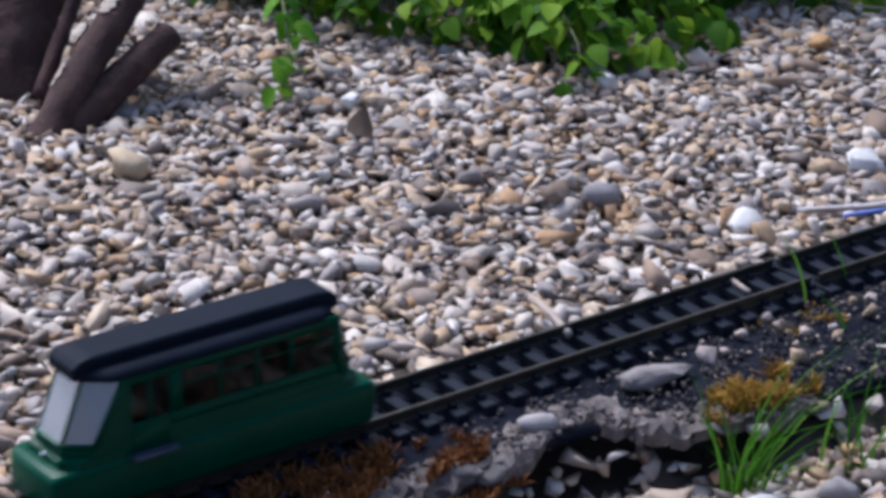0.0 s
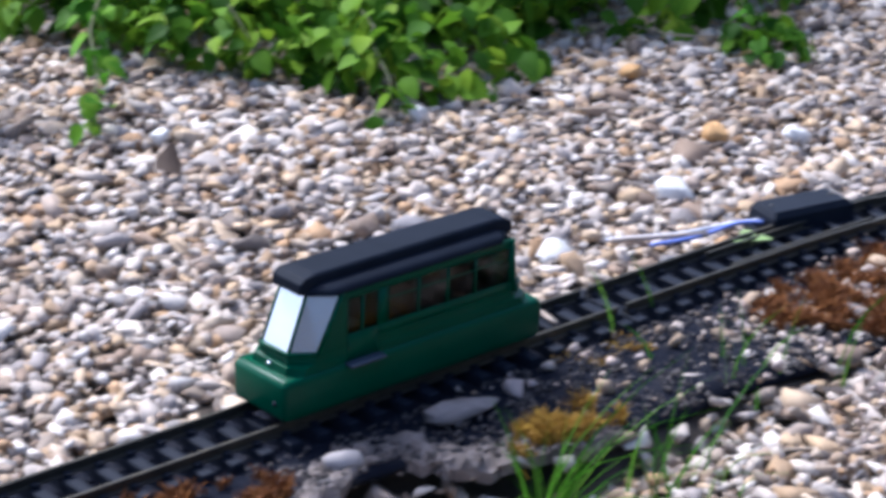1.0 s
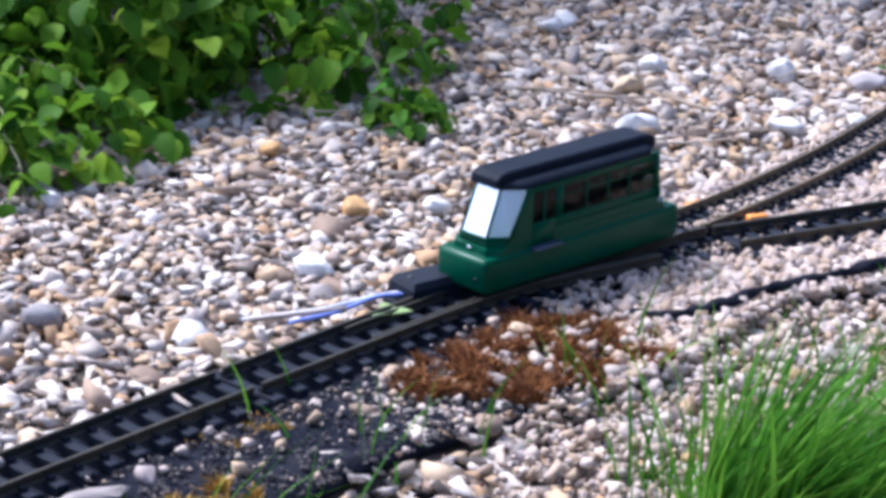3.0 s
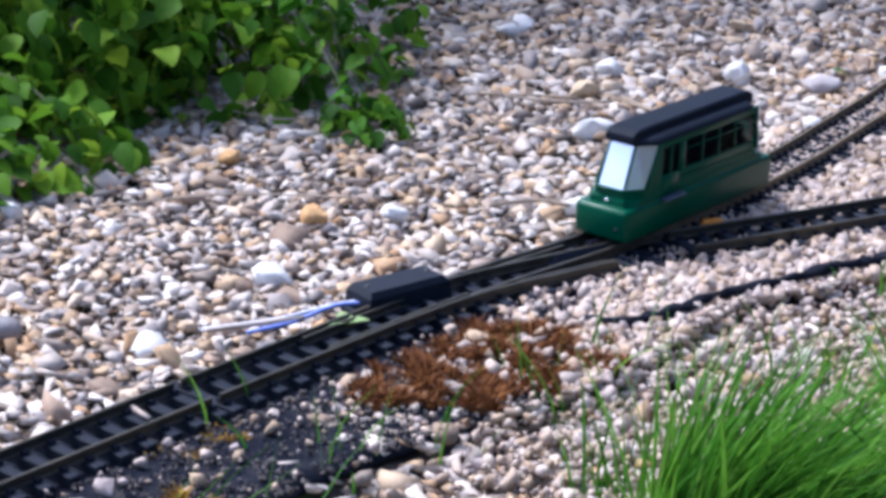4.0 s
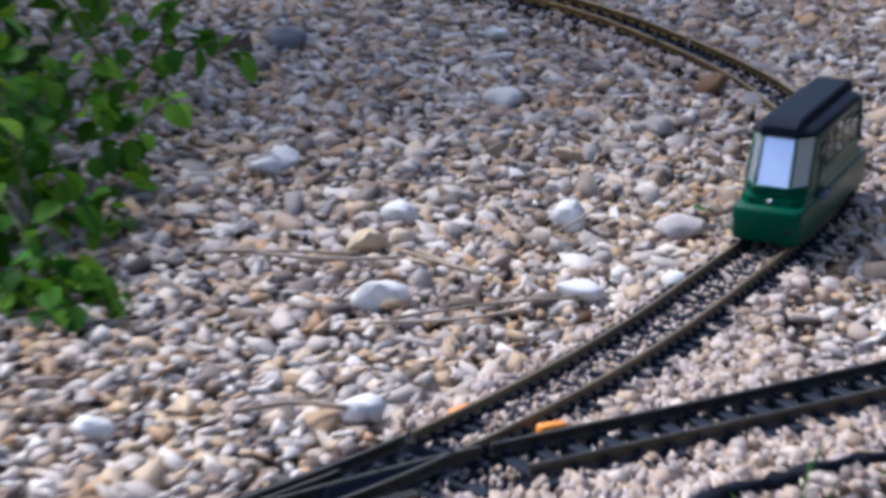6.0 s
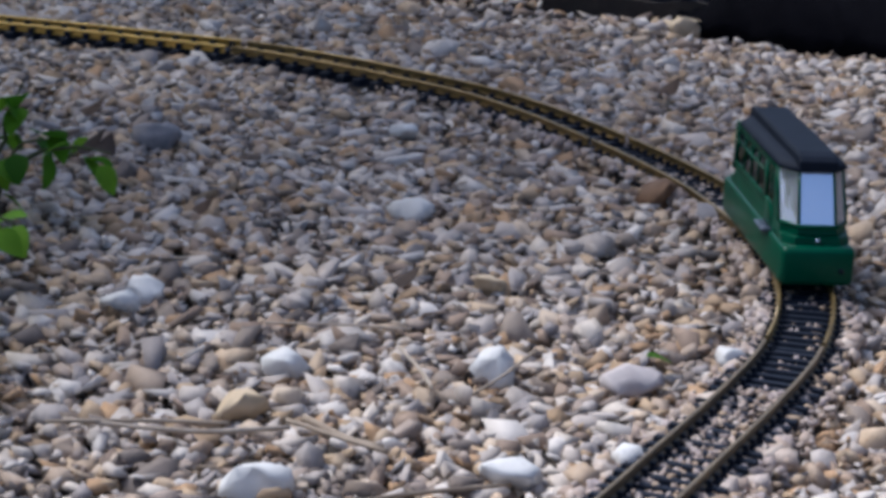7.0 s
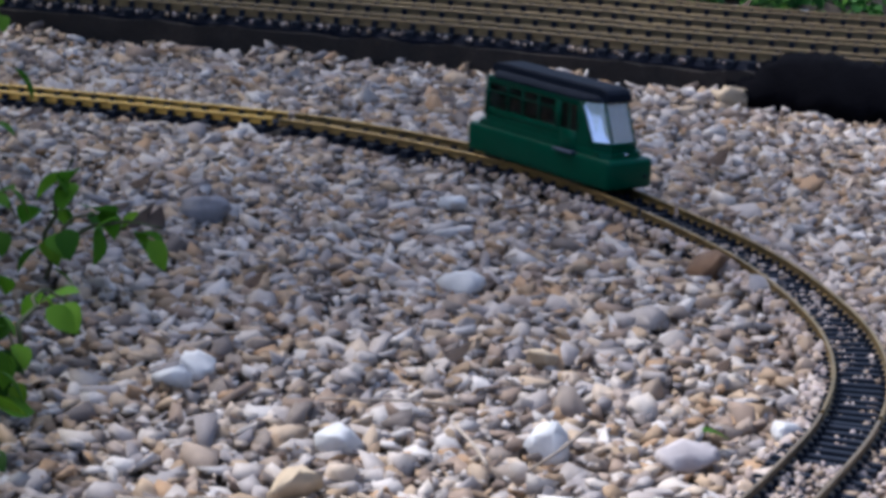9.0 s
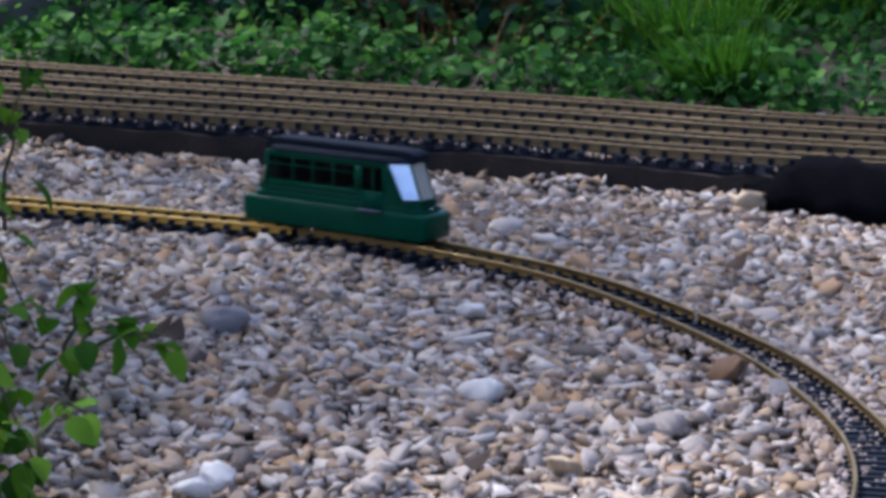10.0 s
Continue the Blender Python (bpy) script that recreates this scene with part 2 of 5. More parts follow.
# ---- the plan ----
ROUTE = spline([(-0.867, -1.921), (-0.727, -1.700), (-0.584, -1.473), (-0.438, -1.241), (-0.288, -1.006), (-0.208, -0.892), (-0.123, -0.782), (-0.045, -0.665),
                (0.027, -0.541), (0.092, -0.412), (0.150, -0.279), (0.207, -0.146), (0.258, -0.010), (0.290, 0.132), (0.297, 0.276), (0.280, 0.417),
                (0.249, 0.554), (0.202, 0.682), (0.146, 0.803), (0.085, 0.919), (0.012, 1.023), (-0.077, 1.109), (-0.170, 1.186), (-0.269, 1.251),
                (-0.378, 1.292), (-0.488, 1.329), (-0.597, 1.363), (-0.817, 1.424), (-1.214, 1.508)], 0.005)
MAIN = spline([(-0.288, -1.006), (-0.231, -0.930), (-0.165, -0.865), (-0.070, -0.780), (0.026, -0.707), (0.117, -0.640), (0.237, -0.550), (0.482, -0.362), (0.869, -0.065)], 0.005)
EDGE = spline([(-0.955, -2.232), (-0.736, -1.923), (-0.573, -1.645), (-0.506, -1.567), (-0.432, -1.534), (-0.368, -1.472), (-0.303, -1.369), (-0.228, -1.276), (-0.124, -1.171),
               (-0.049, -1.065), (0.035, -0.900), (0.150, -0.802), (0.294, -0.690), (0.487, -0.540), (0.875, -0.247)], 0.01)
PLINTH = spline([(-2.019, 2.371), (-1.365, 2.182), (-0.855, 2.012), (-0.476, 1.904), (-0.034, 1.772), (0.197, 1.680), (0.375, 1.630), (0.501, 1.603), (0.785, 1.557), (1.281, 1.493)], 0.01)
GAUGE, RAIL_TOP = 0.0475, 0.016
ROUTE_S = np.r_[0, np.cumsum(np.linalg.norm(np.diff(ROUTE, axis=0), axis=1))]


def lower(x, y):
    """Height of the gravel: the ground in front of the slab's edge lies lower."""
    d, side = near_line(x, y, EDGE)
    drop = np.interp(x, [-0.45, -0.36, -0.22, 0.3], [0.050, 0.032, 0.012, 0.008])
    return np.where(side < 0, -drop * np.clip(d / 0.012, 0, 1), 0.0) + 0.004 * np.sin(5 * x + 1) * np.sin(4 * y)


def banked(x, near, side):
    """Gravel heaped unevenly against the raised bed."""
    return np.where(side < 0, 0.026 * np.clip(1 - near / 0.10, 0, 1) * (0.55 + 0.45 * np.sin(9 * x + 1.3) * np.sin(23 * x)), 0.0)


# ---- ground: one sheet to the horizon ----
gx = np.r_[-60, -20, -8, -4, -2.4, np.arange(-2.0, 1.4, 0.03), 1.6, 2.4, 4, 8, 20, 60]
gy = np.r_[-60, -20, -8, -4, -2.4, np.arange(-2.0, 3.4, 0.03), 3.6, 4.5, 6, 9, 20, 60]
xx, yy = (a.ravel() for a in np.meshgrid(gx, gy))
ed, es = near_line(xx, yy, EDGE)
pd, ps = near_line(xx, yy, PLINTH)
zz = lower(xx, yy) - 0.014 + banked(xx, pd, ps)
zz = np.where((es > 0) & (ed < 0.05) & (xx > -0.57) & (xx < -0.40) & (yy < -1.40), -0.062, zz)     # the hollow under the slab
back = np.where(ps > 0, pd, 0)
zz = np.where(back > 0.54, zz + 0.055 + 0.28 * np.clip((back - 0.6) / 1.7, 0, 1), zz)
nx, ny = len(gx), len(gy)
ii = (np.arange(ny - 1)[:, None] * nx + np.arange(nx - 1)).ravel()
ground = tagged(joined("ground", np.stack([xx, yy, zz], 1), np.stack([ii, ii + 1, ii + nx + 1, ii + nx], 1), soil_mat), "dark brown garden soil beneath the gravel", "ground", kind="structure")

# unseen walls added to hold back low sky light from south, west and east
blocker_mat = material("sky_blocker", [(0.012, 0.016, 0.012), (0.028, 0.034, 0.026), (0.05, 0.056, 0.044)], 0.85, 0, 6, 60, 0.5, 0.004)


def blocking_wall(name, x0, x1, y0, y1, high):
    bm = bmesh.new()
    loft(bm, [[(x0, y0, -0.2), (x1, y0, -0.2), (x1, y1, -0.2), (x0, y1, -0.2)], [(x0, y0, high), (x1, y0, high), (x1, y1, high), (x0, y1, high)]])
    tagged(part(name, bm, blocker_mat, smooth=False), "dark wall added out of view to block sky light", "fence", kind="structure")


blocking_wall("wall_south", -7.0, 6.0, -5.6, -5.5, 1.0)
blocking_wall("wall_west", -2.9, -2.8, 0.7, 5.5, 2.2)
blocking_wall("wall_east", 4.0, 4.1, -5.5, 6.0, 2.2)


# ---- gravel and grit ----
def stone_shapes(count, seed, corners=24, cuts=5, blocky=0.75, depth=(0.45, 0.8)):
    """Broken and worn stones of unit size: uneven corners wrapped in a skin, some sides knocked flat."""
    rnd = np.random.RandomState(seed)
    shapes, skins = [], []
    while len(shapes) < count:
        v = rnd.randn(corners, 3)
        for _ in range(2):                                          # spread the corners a little
            v /= np.linalg.norm(v, axis=1)[:, None]
            gap_ = v[:, None] - v[None]
            v = v + 0.03 * (gap_ / (np.sum(gap_ * gap_, axis=2) + 0.05)[:, :, None]).sum(axis=1) / 4
        v /= np.linalg.norm(v, axis=1)[:, None]
        bm = bmesh.new()
        for p in v:
            bm.verts.new(p)
        bmesh.ops.convex_hull(bm, input=bm.verts[:])
        bmesh.ops.recalc_face_normals(bm, faces=bm.faces)
        bm.verts.index_update()
        f = [[q.index for q in t.verts] for t in bm.faces]
        v = np.array([q.co[:] for q in bm.verts])
        bm.free()
        if len(f) != 2 * corners - 4 or len(v) != corners:
            continue
        v = np.sign(v) * np.abs(v) ** blocky
        for _ in range(cuts):
            n = rnd.randn(3)
            n /= np.linalg.norm(n)
            over = v @ n - rnd.uniform(*depth)
            v = v - np.clip(over, 0, None)[:, None] * n
        shapes.append(v * (1 + 0.10 * rnd.randn(corners, 1)) * 1.14)
        skins.append(np.array(f))
    return shapes, skins


def turned(v, yaw, tip, roll):
    cy, sy, ct, st, cr, sr = math.cos(yaw), math.sin(yaw), math.cos(tip), math.sin(tip), math.cos(roll), math.sin(roll)
    m = np.array([[cy, -sy, 0], [sy, cy, 0], [0, 0, 1]]) @ np.array([[ct, 0, st], [0, 1, 0], [-st, 0, ct]]) @ np.array([[1, 0, 0], [0, cr, -sr], [0, sr, cr]])
    return v @ m.T


def scatter(name, x, y, z, half, mat, seed, shapes, faces, flat=0.55, tilt=0.35, smooth=False, narrow=0.5):
    rnd = np.random.RandomState(seed)
    nv = len(shapes[0])
    V, Fc = np.empty((len(x) * nv, 3), np.float32), np.empty((len(x) * len(faces[0]), 3), np.int32)
    nf = len(faces[0])
    for i in range(len(x)):
        a = half[i]
        v = shapes[i % len(shapes)] * (a, a * rnd.uniform(narrow, 0.98), a * rnd.uniform(flat - 0.17, flat + 0.12))
        v = turned(v, rnd.uniform(0, 6.28), rnd.normal(0, tilt), rnd.normal(0, tilt))
        V[i * nv:(i + 1) * nv] = v + (x[i], y[i], z[i])
        Fc[i * nf:(i + 1) * nf] = faces[i % len(faces)] + i * nv
    return joined(name, V, Fc, mat, smooth)


SHAPES, FACES = stone_shapes(120, 5, 11, 6, 0.92, (0.30, 0.72))
rs = np.random.RandomState(11)
BED = [(-0.999, -2.230), (-0.265, -1.846), (0.456, -1.402), (0.608, -0.635), (0.665, 1.150), (0.868, 1.738), (0.494, 1.698), (-1.191, 2.221), (-1.266, 1.184), (-0.909, 0.698), (-0.860, 0.009), (-1.171, -0.389), (-1.789, -0.634), (-1.543, -1.501)]
gap = 0.0128
cx, cy = (a.ravel() for a in np.meshgrid(np.arange(-1.85, 0.95, gap), np.arange(-2.3, 2.3, gap * 0.92)))
cx = cx + rs.uniform(-0.5, 0.5, len(cx)) * gap
cy = cy + rs.uniform(-0.5, 0.5, len(cy)) * gap
size = np.clip(rs.lognormal(math.log(0.0108), 0.33, len(cx)), 0.0058, 0.024)
size = size * np.interp(cy, [-0.7, 0.3], [1.12, 1.22])
keep = inside(cx, cy, BED) & (rs.uniform(0, 1, len(cx)) < np.interp(cy, [-0.7, 0.3], [1.0, 0.86]))
dr, sr = near_line(cx, cy, ROUTE)
dm, sm = near_line(cx, cy, MAIN)
de, se = near_line(cx, cy, EDGE)
dp, sp = near_line(cx, cy, PLINTH)
keep &= ((sp < 0) & (dp > 0.012))
keep &= (dr > 0.040 + size * 0.5) & ~((dm < 0.040 + size * 0.5))
on_slab = (se > 0) & (sr < 0) & (cx < 0.0) & (cy < -0.70)          # the felt and slab between track and edge
keep &= ~(on_slab & (rs.uniform(0, 1, len(cx)) > np.where(cx > -0.33, 0.50, 0.08)))
bed_grit = ((dr < np.interp(cy, [-0.35, 0.0], [0.065, 0.048])) & (cy > -0.68) & (cy < 1.05)) | ((dm < 0.085) & (cx > -0.12)) | ((se > 0) & (sm < 0) & (cx > -0.1) & (cy < 0)) | ((sr < 0) & (sm > 0) & (cx > -0.1) & (cx < 0.22) & (cy < -0.2))
keep &= ~(bed_grit & (rs.uniform(0, 1, len(cx)) > np.where((dr < 0.06) | (dm < 0.06), 0.25, 0.6)))
cx, cy, size, heap = cx[keep], cy[keep], size[keep], banked(cx, dp, sp)[keep]
cz = lower(cx, cy) - 0.006 + rs.uniform(-0.003, 0.0040, len(cx)) - size * 0.12 + heap
tagged(scatter("gravel", cx, cy, cz, size, gravel_mat, 3, SHAPES, FACES, 0.47, 0.33, narrow=0.60), "loose bed of mixed cream, grey and brown gravel", "gravel", kind="stuff")
# small broken pieces lying in the gaps between the larger stones
FINE, FINE_FACES = stone_shapes(40, 6, 8, 3, 0.95, (0.35, 0.75))
fx, fy = rs.uniform(-1.45, 0.8, 30000), rs.uniform(-2.1, 1.75, 30000)
dr, sr = near_line(fx, fy, ROUTE)
dm, sm = near_line(fx, fy, MAIN)
de, se = near_line(fx, fy, EDGE)
dp, sp = near_line(fx, fy, PLINTH)
keep = inside(fx, fy, BED) & (sp < 0) & (dp > 0.012) & (dr > 0.046) & (dm > 0.046) & ~((se > 0) & (sr < 0) & (fx < 0.0) & (fy < -0.70))
fx, fy, heap = fx[keep], fy[keep], banked(fx, dp, sp)[keep]
fz = lower(fx, fy) - 0.0065 + rs.uniform(-0.004, 0.004, len(fx)) + heap
tagged(scatter("gravel_chips", fx, fy, fz, rs.uniform(0.0026, 0.0064, len(fx)), gravel_mat, 13, FINE, FINE_FACES, 0.55, 0.5), "small broken chips filling the gaps in the gravel", "gravel", kind="stuff")

GRIT, GRIT_FACES = stone_shapes(24, 9, 13, 2, 0.85)
hx, hy = rs.uniform(-0.55, 0.62, 150000), rs.uniform(-1.45, 1.2, 150000)
dr, sr = near_line(hx, hy, ROUTE)
dm, sm = near_line(hx, hy, MAIN)
de, se = near_line(hx, hy, EDGE)
edge_of = rs.uniform(0.045, 0.075, len(hx)) * np.interp(hy, [-0.35, 0.0], [1.0, 0.72])
want = ((dr < edge_of) & (hy > -0.66) & (hy < 1.08)) | ((dm < edge_of) & (hx > -0.12)) | ((se > 0) & (sm < 0) & (hx > -0.12) & (hy < 0)) | ((sr < 0) & (sm > 0) & (hx > -0.08) & (hx < 0.2) & (hy < -0.25))
strewn = np.clip(0.03 + 0.50 * (hx + 0.36), 0.03, 0.26) * (1 + np.sin(31 * hx + 2) * np.sin(27 * hy))
want |= (se > 0) & (sr < 0) & (hx < -0.1) & (rs.uniform(0, 1, len(hx)) < strewn)
want |= (se < 0) & (de < 0.20) & (hx > -0.2) & (rs.uniform(0, 1, len(hx)) < 0.22)
want |= (dr < 0.075) & (hy > -0.97) & (hy < -0.66) & (sr < 0) & (rs.uniform(0, 1, len(hx)) < 0.35)
between = (dr < 0.019) | (dm < 0.019)
want &= ~(((dr > 0.019) & (dr < 0.029)) | ((dm > 0.019) & (dm < 0.029)))
want &= ~(between & (rs.uniform(0, 1, len(hx)) > np.where((hy > -0.72) & (hy < -0.10) & (dr < 0.019), 0.95, 0.33)))
deep = between & (hy > -0.72) & (hy < -0.10) & (dr < dm)
hx, hy, between, deep = hx[want][:32000], hy[want][:32000], between[want][:32000], deep[want][:32000]
hs = np.where(between, rs.uniform(0.0018, 0.0042, len(hx)), np.clip(rs.lognormal(math.log(0.0037), 0.48, len(hx)), 0.0018, 0.012))
hz = lower(hx, hy) + np.where(deep, 0.0055, np.where(between, 0.000, 0.001)) + rs.uniform(-0.002, 0.003, len(hx))
tagged(scatter("ballast_grit", hx, hy, hz, hs, grit_mat, 4, GRIT, GRIT_FACES, 0.75, 0.6), "fine pinkish cream grit packed round the rails", "grit", kind="stuff")


# single stones that stand out from the bed
def odd_stone(name, x, y, half, colours, label, seed, flat=0.6, yaw=0.0, z=0.004, wide=0.75):
    sh, fc = stone_shapes(1, seed, 46, 6, 0.8)
    v = turned(sh[0] * (half, half * wide, half * flat), yaw, 0.1, 0.1)
    ob = joined(name, v, fc[0], material(name, colours, 0.75, 0, 90, 600, 0.4, 0.001), False)
    ob.location = (x, y, float(lower(np.array([x]), np.array([y]))[0]) + z)
    tagged(ob, label, "stone", "stones that stand out")


WHITE, ORANGE, GREY, TAN, BROWN = [(0.52, 0.50, 0.475), (0.68, 0.665, 0.64)], [(0.40, 0.22, 0.08), (0.55, 0.33, 0.14)], [(0.17, 0.155, 0.16), (0.30, 0.28, 0.28)], [(0.42, 0.31, 0.19), (0.58, 0.46, 0.31)], [(0.09, 0.045, 0.02), (0.19, 0.10, 0.045)]
for i, (x, y, h, cols, lab, fl, yaw) in enumerate([
        (-0.342, -0.710, 0.016, WHITE, "smooth white pebble lying on the gravel", 0.6, 0.2), (-0.421, -0.730, 0.017, ORANGE, "blocky orange sandstone chip on the gravel", 0.75, 0.4),
        (-0.549, -0.565, 0.015, ORANGE, "small orange stone among grey gravel", 0.6, 1.0), (0.015, -0.068, 0.021, WHITE, "large angular white stone in the gravel", 0.75, 0.8),
        (-0.178, -0.194, 0.021, TAN, "tan angular stone in the gravel", 0.7, 0.3), (-0.061, 0.444, 0.022, WHITE, "long white stone on the gravel", 0.55, 2.4),
        (-0.281, 0.118, 0.019, WHITE, "pale wedge-shaped stone in the gravel", 0.7, 1.3), (0.196, 0.547, 0.028, BROWN, "dark brown lump of stone beside the curved rail", 0.85, 0.6),
        (0.360, 1.608, 0.022, WHITE, "bright white pebble below the raised track", 0.7, 0.0), (0.313, 1.588, 0.026, TAN, "cream pebble below the raised track", 0.7, 0.4),
        (-0.968, -0.963, 0.014, WHITE, "white pebble near the shrub", 0.65, 0.0), (-0.738, -0.793, 0.017, WHITE, "white stone under the shrub leaves", 0.6, 0.9),
        (-1.099, -1.237, 0.022, TAN, "large tan pebble in the gravel", 0.65, 0.2), (0.243, 0.474, 0.020, GREY, "grey stone beside the curved rail", 0.8, 1.1),
        (-0.341, 0.721, 0.028, GREY, "grey rounded cobble in the gravel", 0.6, 0.2), (-0.658, -1.113, 0.022, GREY, "flat dark grey stone in the gravel", 0.5, 0.4),
        (-0.691, -1.131, 0.020, [(0.16, 0.11, 0.08), (0.27, 0.20, 0.15)], "brown stone beside the grey one", 0.6, 1.2), (-0.072, 0.812, 0.018, WHITE, "flat white stone in the shaded gravel", 0.5, 0.4),
        (-0.513, -1.117, 0.020, WHITE, "broad white stone against the rail", 0.5, 0.5), (-0.432, -0.917, 0.019, WHITE, "white stone behind the point motor", 0.7, 0.4),
        (-0.145, -0.644, 0.019, WHITE, "white stone beside the diverging track", 0.7, 0.9), (0.112, -0.260, 0.017, WHITE, "pale pebble inside the curve", 0.6, 0.1),
        (0.125, -0.083, 0.022, [(0.36, 0.31, 0.30), (0.50, 0.45, 0.43)], "broad pinkish grey stone inside the curve", 0.50, 0.2),
        (-0.148, -0.074, 0.019, WHITE, "pale cream stone in the gravel", 0.60, 0.5),
        (0.021, -0.297, 0.022, WHITE, "long flat white stone in the gravel", 0.45, 0.1),
        (0.018, 0.179, 0.016, TAN, "tan chip in the middle of the gravel", 0.60, 0.9),
        (-0.298, 0.074, 0.018, WHITE, "white chip in the shaded gravel", 0.60, 0.7),
        (0.209, -0.003, 0.014, WHITE, "white pebble beside the curved rail", 0.70, 0.3),
        (-0.154, -0.342, 0.024, WHITE, "large white stone at the front of the gravel", 0.60, 0.2),
        (-0.461, -1.607, 0.026, [(0.34, 0.25, 0.18), (0.46, 0.36, 0.27)], "tan cobble below the slab edge", 0.55, 0.3), (-0.437, -1.630, 0.022, WHITE, "pale cobble below the slab edge", 0.6, 0.9),
        (-0.380, -1.608, 0.022, WHITE, "cream cobble below the slab edge", 0.6, 0.2), (-0.328, -1.568, 0.020, GREY, "grey cobble below the slab edge", 0.6, 1.4)]):
    odd_stone("stone", x, y, h, cols, lab, 40 + i, fl, yaw)

# ---- slab, felt and mortar edge under the track ----
bm = bmesh.new()
grid = []
st = [0, 40, 60, 80, 100] + list(range(105, 348, 3))
for s in st:
    p = ROUTE[s]
    d = (ROUTE[s + 2] - ROUTE[s - 2 if s else 0])
    d /= np.linalg.norm(d)
    nrm = np.array([d[1], -d[0]])
    reach = float(near_line(np.array([p[0]]), np.array([p[1]]), EDGE)[0][0]) * 0.96
    row = []
    for k in range(10):
        f = -0.048 + (reach + 0.048) * k / 9
        q = p + nrm * f
        w = (0.005 * noise.noise((q[0] * 24, q[1] * 24, 0)) + 0.002 * noise.noise((q[0] * 90, q[1] * 90, 0))) * (1 if k > 3 else 0.2) - (0.004 if k == 9 else 0)
        row.append(bm.verts.new((q[0], q[1], -0.0035 + w)))
    grid.append(row)
for a, b in zip(grid, grid[1:]):
    for k in range(9):
        bm.faces.new((a[k], a[k + 1], b[k + 1], b[k]))
ext = bmesh.ops.extrude_face_region(bm, geom=bm.faces[:])
bmesh.ops.translate(bm, verts=[v for v in ext["geom"] if isinstance(v, bmesh.types.BMVert)], vec=(0, 0, -0.006))
tagged(part("roofing_felt", bm, felt_mat), "wrinkled black roofing felt laid under the straight track", "felt sheet", kind="structure")

rm = np.random.RandomState(8)
mi = rm.randint(12, 78, 150)
mx_, my_ = EDGE[mi, 0] + rm.normal(0, 0.010, 150) - 0.006, EDGE[mi, 1] + rm.normal(0, 0.010, 150) + 0.006
big, big_f = stone_shapes(16, 15, 40, 6, 0.85)
solid = ~((mx_ > -0.565) & (mx_ < -0.405))
mx_, my_ = mx_[solid], my_[solid]
count_ = len(mx_)
lip = sideways(spline([(-0.640, -1.760), (-0.600, -1.700), (-0.568, -1.645), (-0.552, -1.592), (-0.537, -1.563), (-0.506, -1.566), (-0.476, -1.560), (-0.445, -1.536), (-0.405, -1.500), (-0.370, -1.460)], 0.005), 0.0)
bm = bmesh.new()
rows_ = []
for k in range(8):
    off = sideways(lip, 0.0055 * k - 0.004)
    rows_.append([bm.verts.new((p[0] + 0.007 * noise.noise((p[0] * 150, p[1] * 150, k)), p[1] + 0.016 * noise.noise((p[0] * 75, p[1] * 75, 9)) + 0.007 * noise.noise((p[0] * 220, p[1] * 220, k)),
                                -0.002 + 0.0075 * noise.noise((p[0] * 60, p[1] * 60, 3)) + 0.006 * noise.noise((p[0] * 190, p[1] * 190, 5)) - (0.004 if k in (0, 7) else 0))) for p in off])
for a, b in zip(rows_, rows_[1:]):
    for k in range(len(lip) - 1):
        bm.faces.new((a[k], a[k + 1], b[k + 1], b[k]))
ext = bmesh.ops.extrude_face_region(bm, geom=bm.faces[:])
bmesh.ops.translate(bm, verts=[v for v in ext["geom"] if isinstance(v, bmesh.types.BMVert)], vec=(0, 0, -0.010))
tagged(part("mortar_lip", bm, material("pale_mortar", [(0.025, 0.020, 0.017), (0.14, 0.115, 0.105), (0.36, 0.33, 0.32)], 0.9, 0, 75, 420, 1.0, 0.003), smooth=False), "broken grey mortar lip overhanging a dark hollow", "mortar edge", kind="structure")
tagged(scatter("mortar_edging", mx_, my_, -0.011 + rm.uniform(-0.005, 0.004, count_), rm.uniform(0.006, 0.020, count_), mortar_mat, 17, big, big_f, 0.45, 0.25), "rough crumbling grey mortar edge along the slab", "mortar edge", kind="structure")
odd_stone("flat_stone", -0.499, -1.481, 0.037, [(0.13, 0.11, 0.105), (0.30, 0.265, 0.255)], "flat grey stone flake lying on the felt", 91, 0.16, 0.94, 0.006, 0.42)
odd_stone("flat_stone", -0.566, -1.600, 0.017, [(0.24, 0.21, 0.20), (0.42, 0.39, 0.38)], "lump of pale mortar on the slab edge", 92, 0.4, 0.6, 0.002, 0.6)


# crumbs of soil and mortar strewn over the felt
ux_, uy_ = rm.uniform(-0.75, -0.05, 26000), rm.uniform(-1.85, -0.95, 26000)
du, su = near_line(ux_, uy_, ROUTE)
dv, sv = near_line(ux_, uy_, EDGE)
patchy = np.array([noise.noise((a * 26, b * 26, 2)) for a, b in zip(ux_, uy_)])
lying = (sv > 0) & (su < 0) & (du > 0.044) & (dv > 0.006) & (rm.uniform(-0.5, 0.45, len(ux_)) < patchy)
ux_, uy_ = ux_[lying][:4200], uy_[lying][:4200]
tagged(scatter("soil_crumbs", ux_, uy_, rm.uniform(-0.002, 0.001, len(ux_)), rm.uniform(0.0009, 0.0030, len(ux_)), crumb_mat, 18, GRIT, GRIT_FACES, 0.7, 0.5), "fine crumbs of soil and mortar strewn over the felt", "soil", kind="stuff")


